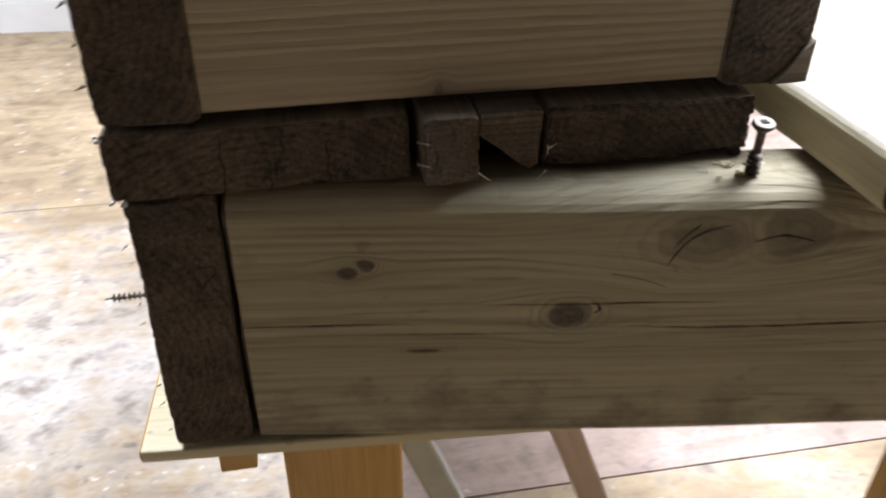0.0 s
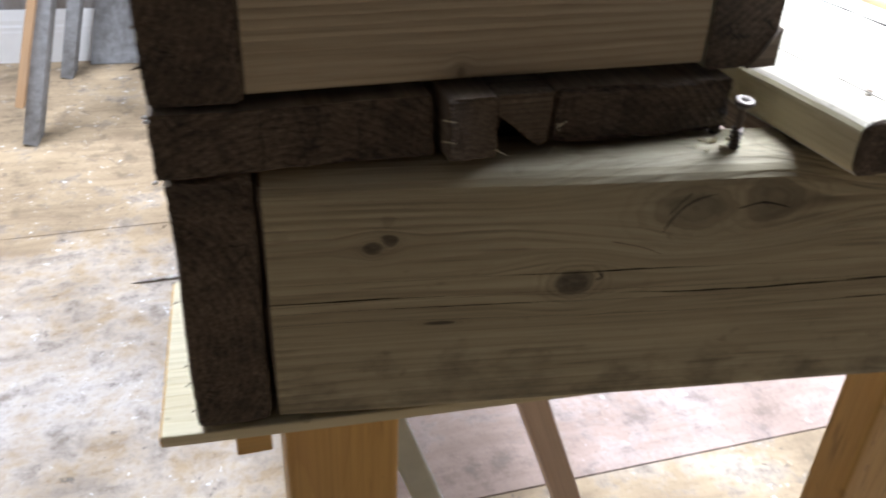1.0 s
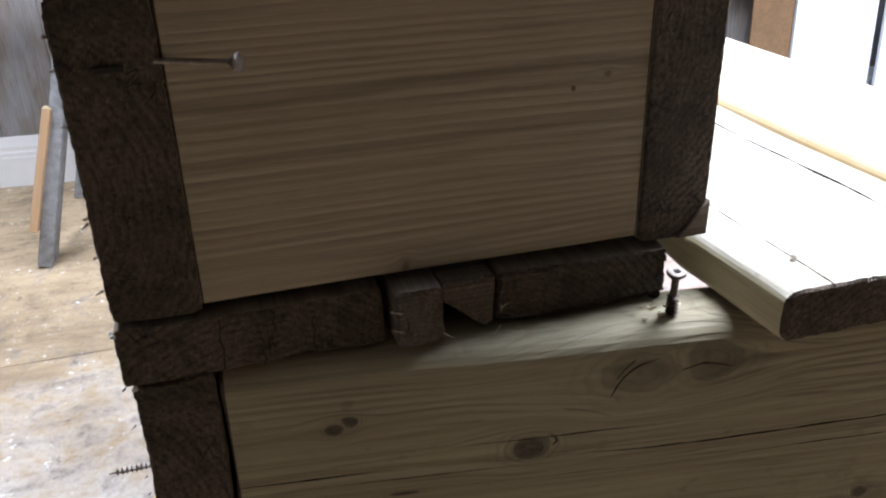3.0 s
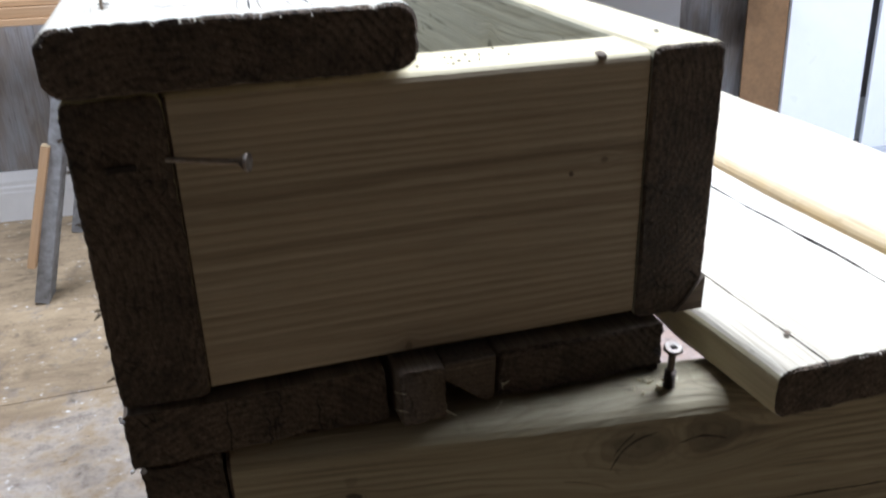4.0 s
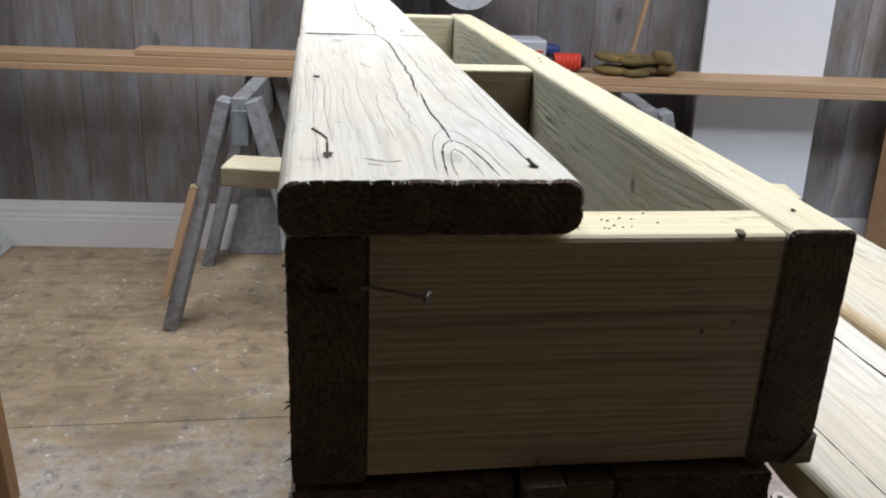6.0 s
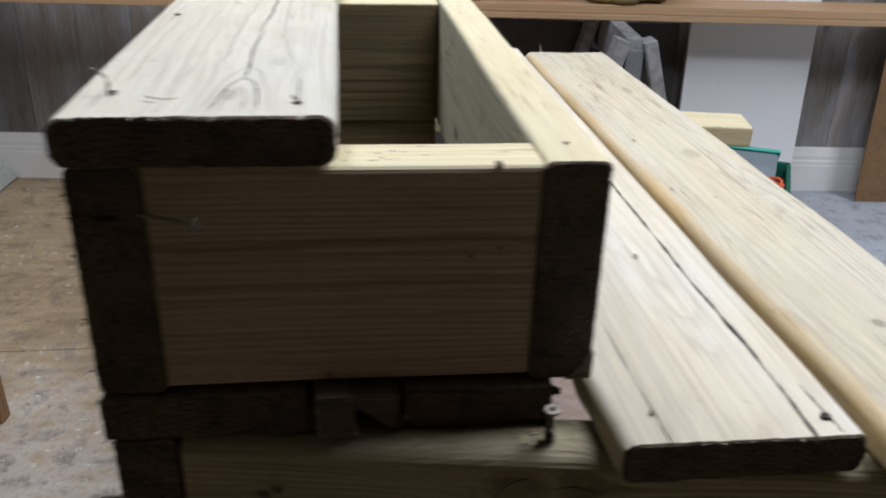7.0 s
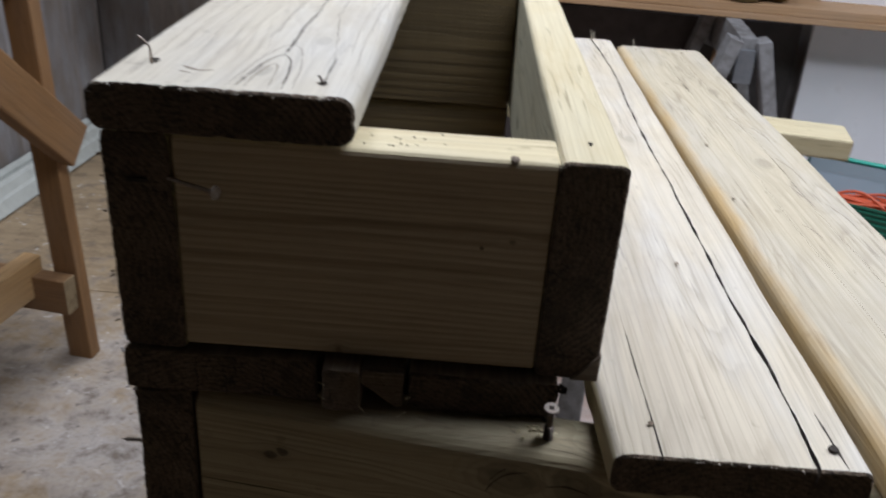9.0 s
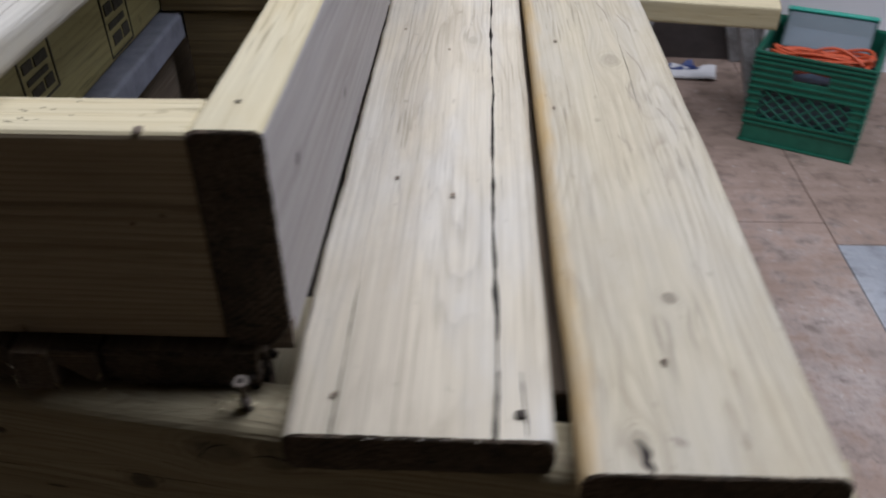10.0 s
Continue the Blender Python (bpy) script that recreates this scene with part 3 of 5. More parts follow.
def lumber(name, parent, x0, x1, y0, y1, z0, z1, along, face, ends=None, radius=0.003, label="", seed=0, flat="z", **more):
    """A plank that fills the given room, its grain along the named axis, its wide face towards flat."""
    size = {"x": x1 - x0, "y": y1 - y0, "z": z1 - z0}
    length = size[along]
    rest = [a for a in "xyz" if a != along and a != flat][0]
    axes = {"x": Vector((1, 0, 0)), "y": Vector((0, 1, 0)), "z": Vector((0, 0, 1))}
    ex, ez = axes[along], axes[flat]
    if flat == "y":
        ez = -ez
    ey = ez.cross(ex)
    m = Matrix((ex, ey, ez)).transposed().to_4x4()
    m.translation = Vector(((x0 + x1) / 2, (y0 + y1) / 2, (z0 + z1) / 2))
    bm = board_bm(length, size[rest], size[flat], radius, seed=seed, **more)
    return part(name, bm, [face, ends or M_end, M_hole], parent, label, m)


def strut(name, parent, a, b, width, thick, face, ends=None, side=(0, 0, 1), label="", seed=0, radius=0.003):
    """A plank from a to b, its wide face turned towards side."""
    a, b, side = Vector(a), Vector(b), Vector(side)
    ex = (b - a).normalized()
    ey = side.cross(ex).normalized()
    ez = ex.cross(ey)
    m = Matrix((ex, ey, ez)).transposed().to_4x4()
    m.translation = (a + b) / 2
    return part(name, board_bm((b - a).length, width, thick, radius, slices=8, seed=seed), [face, ends or M_end], parent, label, m)


# ---- the room: walls, floor, ceiling ----
ROOM = pose(-1.13, 2.63, 0, 0, 0, -5.0)


def structure(name, label, category=""):
    return tagged(new(name), label, category or name.split("_")[0], kind="structure")


wall_north = mesh_object("wall_north", box_bm(-0.2, 5.4, 0.012, 0.14, 0, 2.4), M_gap)
wall_north.matrix_basis = ROOM
tagged(wall_north, "back wall clad in grey-brown vertical wood-look planks", "wall", kind="structure")
wall_west = mesh_object("wall_west", box_bm(-0.14, -0.012, -5.6, 0.14, 0, 2.4), M_gap)
wall_west.matrix_basis = ROOM
tagged(wall_west, "side wall clad in grey-brown vertical wood-look planks", "wall", kind="structure")
wall_east = mesh_object("wall_east", box_bm(5.4, 5.55, -5.6, 0.14, 0, 2.4), M_white)
wall_east.matrix_basis = ROOM
tagged(wall_east, "plain white painted workshop wall", "wall", kind="structure")
wall_south = mesh_object("wall_south", box_bm(-0.14, 5.55, -5.75, -5.6, 0, 2.4), M_hard)
wall_south.matrix_basis = ROOM
tagged(wall_south, "plain wall that closes the workshop", "wall", kind="structure")
ceiling = mesh_object("ceiling", box_bm(-0.14, 5.55, -5.75, 0.14, 2.4, 2.5), M_ceiling)
ceiling.matrix_basis = ROOM
tagged(ceiling, "plain unseen workshop ceiling, grey to limit bounce light", "ceiling", kind="structure")
floor = mesh_object("floor", box_bm(-0.14, 5.55, -5.75, 0.14, -0.12, -0.012), M_gap)
floor.matrix_basis = ROOM
tagged(floor, "worn plywood workshop floor spattered with paint", "floor", kind="structure")


def skirting(name, a, b, material=M_white):
    """A moulded baseboard from a to b along the wall, its foot on the floor."""
    bm = bmesh.new()
    profile = [(0, 0), (0.016, 0), (0.016, 0.085), (0.0145, 0.09), (0.0145, 0.1), (0.012, 0.106), (0.012, 0.118), (0.009, 0.128), (0.006, 0.14), (0.004, 0.146), (0, 0.146)]
    rows = [[bm.verts.new((x, -d, z * 1.13)) for d, z in profile] for x in (a, b)]
    for k in range(len(profile) - 1):
        bm.faces.new((rows[0][k], rows[0][k + 1], rows[1][k + 1], rows[1][k]))
    bm.faces.new(rows[0])
    bm.faces.new(rows[1][::-1])
    ob = mesh_object(name, bm, material)
    ob.matrix_basis = ROOM
    return tagged(ob, "white moulded baseboard along the plank wall", "baseboard", kind="structure")


skirting("baseboard", 0.02, 5.4)

# ---- bench under repair: an old planter seat of reclaimed boards ----
ZB, ZT = 0.822, 0.960
bench = thing("garden_bench", "half-dismantled weathered timber garden bench with planter box, lying on sawhorses", "bench", pose(0, 0, 0.655))


def bench_board(name, x0, x1, y0, y1, z0, z1, along, face, **more):
    return lumber(name, bench, x0, x1, y0, y1, z0 - 0.655, z1 - 0.655, along, face, **more)


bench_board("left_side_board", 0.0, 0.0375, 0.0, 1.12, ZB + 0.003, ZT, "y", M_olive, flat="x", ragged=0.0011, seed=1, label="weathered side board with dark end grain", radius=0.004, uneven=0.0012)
end_board = bench_board("end_board", 0.0372, 0.2458, 0.0015, 0.040, ZB + 0.005, ZT - 0.001, "x", M_face, flat="y", seed=2, label="tan planed end board with straight grain", radius=0.004)
end_board.data.materials.append(M_yellow)
for f in end_board.data.polygons:
    if f.normal.y > 0.55:
        f.material_index = 3
right_side = bench_board("right_side_board", 0.2455, 0.283, 0.0, 1.12, ZB + 0.002, ZT + 0.0005, "y", M_yellow, flat="x", seed=3, slices=70, ragged=0.0006, label="yellowish side board, grey outside, with dark end grain", radius=0.0045)
right_side.data.materials.append(M_flank)
right_side.data.materials.append(M_green)
for f in right_side.data.polygons:
    if f.material_index == 0 and abs(f.normal.z) > 0.8:
        f.material_index = 3 if f.normal.z > 0 else 4
split = bmesh.new()
outline = [(0.2672, 0.8243), (0.2834, 0.8246), (0.2836, 0.8425), (0.2795, 0.8385), (0.2735, 0.8300)]
near_side = [split.verts.new((x, -0.0014 - 0.004 * (0.2836 - x), z - 0.655)) for x, z in outline]
far_side = [split.verts.new((x, 0.006, z - 0.655)) for x, z in outline]
split.faces.new(near_side)
split.faces.new(far_side[::-1])
for k in range(5):
    split.faces.new((near_side[k], near_side[(k + 1) % 5], far_side[(k + 1) % 5], far_side[k]))
part("split_corner", split, M_old, bench, "split brown corner of the side board")
middle = bench_board("divider", 0.0385, 0.2445, 0.525, 0.562, ZB + 0.003, ZT - 0.003, "x", M_divider, flat="y", seed=4, label="divider board with sides darkened for shade and top edge pale as if lit")
# lit top edge painted in by giving it the yellow wood
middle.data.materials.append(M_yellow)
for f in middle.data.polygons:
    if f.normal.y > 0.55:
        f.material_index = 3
bench_board("divider", 0.0385, 0.2445, 1.075, 1.113, ZB + 0.003, ZT - 0.001, "x", M_yellow, flat="y", seed=5)
cap_near = bench_board("cap_board", -0.003, 0.137, -0.006, 0.5445, ZT + 0.0015, ZT + 0.028, "y", M_cap, flat="z", ragged=0.0013, seed=6, radius=0.0085, slices=40, uneven=0.0011, corner=5,
            label="whitish weathered cap board with long cracks")
cap_far = bench_board("cap_board", -0.0015, 0.137, 0.5447, 1.185, ZT + 0.0015, ZT + 0.0281, "y", M_cap, flat="z", seed=26, radius=0.0085, uneven=0.0011, corner=5, end_round=0.0003,
            label="whitish weathered cap board with short cracks")
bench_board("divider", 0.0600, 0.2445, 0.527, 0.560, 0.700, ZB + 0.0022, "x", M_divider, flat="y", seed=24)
# layer of short old boards between planter box and frame
bench_board("deck_board", 0.0, 0.1165, -0.002, 0.30, 0.7945, ZB + 0.001, "y", M_old, flat="z", seed=7, ragged=0.0009, end_round=0.0007, radius=0.0022, uneven=0.0022)
bench_board("ledge", 0.002, 0.0585, 0.303, 1.1, 0.7945, ZB + 0.001, "y", M_ledge, flat="z", seed=17, radius=0.004)
bench_board("deck_block", 0.1195, 0.1425, -0.010, 0.20, 0.7935, ZB + 0.001, "y", M_old, ends=M_endmid, flat="z", seed=8, ragged=0.0012, end_round=0.0007, radius=0.0022, uneven=0.0025, slices=6)
chip = bmesh.new()
outline = [(0.1435, 0.8228), (0.1435, 0.8135), (0.1475, 0.8105), (0.1530, 0.8060), (0.1590, 0.8005), (0.1648, 0.7962), (0.1683, 0.7985), (0.1687, 0.8226)]
near_side = [chip.verts.new((x, -0.007 + 0.10 * (0.8228 - z), z - 0.655)) for x, z in outline]
far_side = [chip.verts.new((x, 0.20, z - 0.655)) for x, z in outline]
chip.faces.new(near_side)
chip.faces.new(far_side[::-1])
for k in range(8):
    chip.faces.new((near_side[k], near_side[(k + 1) % 8], far_side[(k + 1) % 8], far_side[k]))
part("deck_block", chip, M_endmid, bench, "brown deck block split to a wedge")
# added near-black pieces that keep the recess behind the blocks dark
bench_board("inner_board", 0.078, 0.25, 0.046, 0.058, 0.7125, 0.7930, "x", M_shade_rot, flat="y", seed=37)
part("deck_filler", box_bm(0.1437, 0.1683, 0.05, 0.11, 0.1393, 0.1600, 0.001), M_shade_rot, bench)
bench_board("deck_block", 0.1705, 0.262, -0.004, 0.20, 0.7955, ZB, "y", M_old, flat="z", seed=10, ragged=0.0022, end_round=0.0007, radius=0.0022, uneven=0.0028, slices=6)
# unseen block added behind the corner gap to stop light coming through
bench_board("corner_post", 0.0382, 0.075, 0.0405, 0.09, 0.657, 0.793, "z", M_old, flat="x", seed=18, slices=4)
bench_board("cross_block", 0.10, 0.20, 1.05, 1.086, 0.6935, 0.7935, "x", M_old, flat="y", seed=20, slices=4)
# bottom boards: the cavity's shade is put into the near-black colour
bench_board("bottom_board", 0.078, 0.198, 0.045, 0.524, 0.700, 0.710, "y", M_shade_rot, flat="z", seed=29, label="bottom board coloured near black for the cavity's shade")
bench_board("bottom_board", 0.200, 0.269, 0.062, 0.20, 0.688, 0.699, "y", M_yellow, flat="z", seed=28, label="clean yellow bottom board")
bench_board("bottom_board", 0.0395, 0.26, 0.095, 0.99, 0.658, 0.668, "y", M_shade_rot, flat="z", seed=19, label="bottom board coloured near black for the cavity's shade")
# lower frame, askew under the box
bench_board("lower_side_board", 0.0015, 0.0375, 0.0, 1.03, 0.657, 0.7935, "y", M_old, flat="x", seed=11, ragged=0.0012, radius=0.004, uneven=0.002)
SKEW = pose(0.0395, 0.0, 0, 0, 0, -8.4)
low = board_bm(0.545, 0.137, 0.038, 0.005, seed=12, uneven=0.001, wane=0.013, grooves=((0.0015, 0.0010, 0.003, -0.29, -0.19, 0.002), (0.0, 0.0012, 0.003, -0.10, 0.28, 0.005), (0.013, 0.0009, 0.003, -0.165, -0.06, 0.004), (-0.0045, 0.0008, 0.002, -0.215, -0.13, 0.002), (-0.012, 0.0007, 0.002, -0.02, 0.25, 0.004)))
m_low = SKEW @ Matrix.Translation((0.2725, 0.019, 0.0695)) @ pose(0, 0, 0, 90, 0, 0)
low_end = part("lower_end_board", low, [M_low, M_end, M_hole], bench, "grey-tan end board with dark knots and fine cracks", m_low)
bench_board("lower_right_board", 0.53, 0.568, -0.03, 0.86, 0.657, 0.7925, "y", M_green, flat="x", seed=13)
bench_board("seat_rail", 0.405, 0.443, 0.002, 0.86, 0.700, 0.792, "y", M_old, flat="x", seed=33)
# seat boards
seat_a = board_bm(1.01, 0.1405, 0.0265, 0.007, seed=14, ragged=0.0011, uneven=0.0011, corner=5, grooves=((-0.039, 0.0028, 0.012, -0.56, 0.56, 0.006), (0.046, 0.0012, 0.004, -0.56, -0.37, 0.004)))
for v in seat_a.verts:
    if v.co.y > 0.06:
        v.co.y += (0.0016 * noise.noise(Vector((v.co.x * 34, 2.0, 0))) + 0.0040) * max(0.0, min(1.0, (v.co.x + 0.505) / 0.080))
for f in seat_a.faces:
    f.normal_update()
    if f.material_index == 0 and f.normal.y > 0.8:
        f.material_index = 3
seat_near = part("seat_board", seat_a, [M_seat, M_end, M_hole, M_yellow], bench, "whitish grey seat board with a long open split", pose(0.3552, 0.443, 0.1525, 0, 0, 90.2))
seat_b = board_bm(0.99, 0.131, 0.0275, 0.009, seed=15, ragged=0.0009, uneven=0.0011, corner=5, grooves=((0.012, 0.0012, 0.003, 0.22, 0.34, 0.006), (-0.022, 0.0009, 0.003, -0.12, 0.04, 0.008)))
seat_far = part("seat_board", seat_b, [M_seat_tan, M_end, M_hole], bench, "tan seat board with a rounded amber edge", pose(0.497, 0.413, 0.1535, 0, 0, 90.7))


def crack(board, line, width, material=M_hole, wiggle=0.0009, seed=0):
    """An open drying crack that follows a line of (x, y) over the board's top face: tapered, crooked, as deep as wide."""
    tree = BVHTree.FromPolygons([v.co for v in board.data.vertices], [f.vertices[:] for f in board.data.polygons])
    pts = [Vector((*q, 0)) for q in line]
    fine = []
    for k in range(len(pts) - 1):
        a, b = pts[max(k - 1, 0)], pts[min(k + 2, len(pts) - 1)]
        steps = max(3, int((pts[k + 1] - pts[k]).length / 0.003))
        for n in range(steps + (k == len(pts) - 2)):
            u = n / steps
            h0, h1 = (pts[k + 1] - a) * 0.5, (b - pts[k]) * 0.5
            fine.append((2 * u ** 3 - 3 * u * u + 1) * pts[k] + (u ** 3 - 2 * u * u + u) * h0 + (3 * u * u - 2 * u ** 3) * pts[k + 1] + (u ** 3 - u * u) * h1)
    bm = bmesh.new()
    rings = []
    for k, c in enumerate(fine):
        way = (fine[min(k + 1, len(fine) - 1)] - fine[max(k - 1, 0)]).normalized()
        out = Vector((-way.y, way.x, 0))
        u = k / (len(fine) - 1)
        c = c + out * wiggle * (noise.noise(Vector((c.x * 42, seed, 0))) + 0.16 * noise.noise(Vector((c.x * 210, seed, 4))))
        half = width / 2 * min(1.0, 0.12 + 5 * u, 0.12 + 5 * (1 - u)) * max(0.25, 0.8 + 0.9 * noise.noise(Vector((c.x * 140, seed, 9))))
        ring = []
        for side, sink in ((-1, 0), (0, 0.00006), (1, 0), (0, -width)):
            q = c + out * half * side
            hit = tree.ray_cast(Vector((q.x, q.y, 0.2)), Vector((0, 0, -1)))[0]
            ring.append(bm.verts.new((q.x, q.y, (hit.z if hit else 0.0) + 0.00012 + sink)))
        rings.append(ring)
    for a, b in zip(rings, rings[1:]):
        for s in range(4):
            bm.faces.new((a[s], a[(s + 1) % 4], b[(s + 1) % 4], b[s]))
    bm.faces.new(rings[0])
    bm.faces.new(rings[-1][::-1])
    return part("crack", bm, material, board)


def flame(board, apex, spread, reach, width, seed, material=M_hole):
    """One arch of a grain flame: two limbs that part at the apex and run towards the board's near end."""
    for side in (-1, 1):
        line = [(apex[0] - reach * u, apex[1] + side * spread * math.sqrt(u) * (1 - 0.18 * u)) for u in (0.0, 0.12, 0.35, 0.65, 1.0)]
        crack(board, line, width, material, 0.0008, seed + side)


# cap: one long crack that opens into a flame at the near end, hair cracks beside it
crack(cap_near, [(0.270, -0.010), (0.215, -0.018), (0.10, -0.019), (0.0, -0.0185), (-0.075, -0.0145)], 0.0019, wiggle=0.0022, seed=1)
crack(cap_near, [(-0.06, -0.0185), (-0.115, -0.0165), (-0.165, -0.018), (-0.203, -0.0185)], 0.0017, seed=2)
flame(cap_near, (-0.199, -0.0185), 0.0145, 0.068, 0.0012, 3)
flame(cap_near, (-0.218, -0.0170), 0.0075, 0.050, 0.0009, 5, M_hair)
flame(cap_near, (-0.175, -0.0190), 0.0205, 0.092, 0.0007, 7, M_hair)
crack(cap_near, [(0.255, -0.024), (0.14, -0.030), (0.02, -0.031), (-0.08, -0.034), (-0.15, -0.042), (-0.20, -0.047)], 0.0008, M_hair, 0.0022, 11)
crack(cap_near, [(0.12, -0.007), (0.0, -0.003), (-0.10, -0.001), (-0.19, -0.004)], 0.0008, M_hair, 0.0022, 12)
crack(cap_near, [(0.07, 0.017), (0.052, 0.011), (0.044, 0.008)], 0.0014, M_hair, seed=13)
crack(cap_near, [(-0.236, 0.030), (-0.243, 0.019), (-0.241, 0.012)], 0.0020, M_hair, seed=14)
crack(cap_near, [(-0.246, 0.029), (-0.250, 0.021)], 0.0013, M_hair, seed=15)
crack(cap_near, [(-0.195, -0.049), (-0.225, -0.0495), (-0.252, -0.050)], 0.0011, seed=16)
crack(cap_near, [(0.272, 0.062), (0.262, 0.040), (0.258, 0.014)], 0.0030, M_hair, seed=17)
for k, (y, x0, x1) in enumerate(((0.052, -0.26, 0.05), (0.045, -0.21, -0.02), (0.033, -0.18, -0.03), (0.022, -0.16, 0.02), (0.012, -0.20, -0.06), (-0.055, -0.19, -0.02), (-0.062, -0.24, 0.0), (0.058, -0.10, 0.12))):
    crack(cap_near, [(x1, y), ((x0 + x1) / 2, y + 0.002), (x0, y - 0.001)], 0.00045, M_hair, 0.0009, 20 + k)
crack(cap_far, [(0.10, -0.006), (-0.10, -0.003), (-0.22, -0.012), (-0.315, -0.010)], 0.0017, wiggle=0.003, seed=31)
crack(cap_far, [(-0.05, 0.012), (-0.18, 0.006), (-0.30, 0.001)], 0.001, M_hair, 0.003, 32)
# seats: checks that run out at the near ends, a deep torn notch in the tan board
crack(seat_near, [(-0.455, -0.0535), (-0.480, -0.0545), (-0.503, -0.0555)], 0.0016, seed=41)
crack(seat_far, [(-0.472, 0.0365), (-0.480, 0.033), (-0.487, 0.034), (-0.4935, 0.030)], 0.0052, wiggle=0.0026, seed=42)
crack(seat_far, [(-0.470, 0.018), (-0.476, 0.013)], 0.0035, M_hair, seed=43)
for k, (x, y, n) in enumerate(((0.30, 0.02, 0.05), (0.16, -0.012, 0.06), (0.12, -0.03, 0.05), (0.02, -0.028, 0.07), (-0.06, -0.014, 0.05), (-0.10, -0.036, 0.06), (-0.15, 0.004, 0.03), (0.23, -0.034, 0.05), (0.36, -0.008, 0.04))):
    crack(seat_far, [(x, y), (x - n / 2, y - 0.006), (x - n, y - 0.008)], 0.0010, M_hair, 0.0012, 50 + k)
# lower end board: curved checks in the large branch knot
crack(low_end, [(-0.088, 0.031), (-0.083, 0.041), (-0.075, 0.048), (-0.064, 0.051)], 0.0011, seed=61)
crack(low_end, [(-0.086, 0.040), (-0.081, 0.047), (-0.076, 0.052)], 0.0008, seed=62)
crack(low_end, [(-0.052, 0.043), (-0.040, 0.0455), (-0.026, 0.0425)], 0.0011, seed=63)
crack(low_end, [(-0.112, 0.028), (-0.096, 0.024), (-0.086, 0.020)], 0.0006, M_old, seed=64)
crack(low_end, [(-0.117, 0.0065), (-0.114, 0.009), (-0.118, 0.013)], 0.0016, seed=65)


def screw_bm(a, b, head=0.0045, r=0.0019, thread=True):
    """A wood screw from its tip a to its head b."""
    a, b = Vector(a), Vector(b)
    way = (b - a).normalized()
    bm = rod_bm(a, a + way * 0.006, 0.0003, r * 0.8, 8)
    rod_bm(a + way * 0.006, b - way * 0.004, r * 0.8, r, 8, bm)
    rod_bm(b - way * 0.004, b - way * 0.001, r, head, 14, bm)
    rod_bm(b - way * 0.001, b, head, head * 0.94, 14, bm)
    if thread:
        n = int((b - a).length * 0.65 / 0.0022)
        for k in range(n):
            c = a + way * (0.004 + 0.0022 * k)
            rod_bm(c, c + way * 0.0007, r * 1.7, r * 0.9, 8, bm)
    return bm


def bench_screw(a, b, material=M_steel, **more):
    lift = Vector((0, 0, 0.655))
    return part("screw", screw_bm(Vector(a) - lift, Vector(b) - lift, **more), material, bench)


loose_screw = bench_screw((0.257, -0.018, 0.775), (0.256, -0.021, 0.817), M_rust, head=0.0048)
bench_screw((0.030, 0.004, 0.934), (0.0655, -0.014, 0.934), thread=False, head=0.004, r=0.0014)
bench_screw((-0.019, 0.020, 0.7345), (0.03, 0.020, 0.7355), M_steel, r=0.0012)
bench_screw((0.409, -0.045, 0.79), (0.409, -0.045, 0.8228), M_hole, head=0.0030, thread=False)
part("screw_head", rod_bm((0.256, -0.0211, 0.1621), (0.256, -0.0212, 0.1627), 0.0046, 0.0042, 14), M_steel, loose_screw, "bright rim of the screw head")
part("drive_socket", box_bm(0.2545, 0.2575, -0.0227, -0.0197, 0.1615, 0.1630), M_hole, loose_screw)
bent = tube_bm([(0.0195, 0.034, 0.32), (0.0197, 0.033, 0.340), (0.0195, 0.0325, 0.3425), (0.0165, 0.034, 0.3445), (0.0125, 0.036, 0.3465)], 0.0007, 6)
part("bent_nail", bent, M_steel, bench, "bent grey nail left standing")
part("bent_nail", tube_bm([(0.117, 0.014, 0.32), (0.117, 0.0145, 0.3345), (0.1145, 0.019, 0.3365)], 0.0008, 6), M_rust, bench)


def holes(top, spots, r=0.0026, material=M_hole):
    for k, (x, y) in enumerate(spots):
        bm = bmesh.new()
        pts = []
        for s in range(10):
            a = 2 * math.pi * s / 10
            q = r * (0.75 + 0.5 * noise.noise(Vector((x * 50 + s, y * 70, k))))
            pts.append(bm.verts.new((x + q * math.cos(a), y + q * 1.25 * math.sin(a), top - 0.655)))
        low_p = bm.verts.new((x, y, top - 0.655 + 0.0008))
        for s in range(10):
            bm.faces.new((pts[s], pts[(s + 1) % 10], low_p))
        part("screw_hole", bm, material, bench)


holes(ZT + 0.0288, [(0.020, 0.038), (0.117, 0.016), (0.016, 0.266), (0.02, 0.53), (0.108, 0.575)], 0.0034)
holes(ZB + 0.0008, [(0.306, 0.486), (0.353, 0.434), (0.366, 0.167), (0.324, 0.19), (0.31, -0.035), (0.35, 0.72), (0.32, 0.86)], 0.0022, M_old)
holes(ZB + 0.0015, [(0.457, 0.455), (0.447, 0.307), (0.46, 0.693), (0.52, 0.88), (0.45, 0.88), (0.489, -0.004)], 0.0026, M_old)
holes(ZT + 0.0012, [(0.264, 0.031), (0.262, 0.56), (0.268, 0.59)], 0.002)
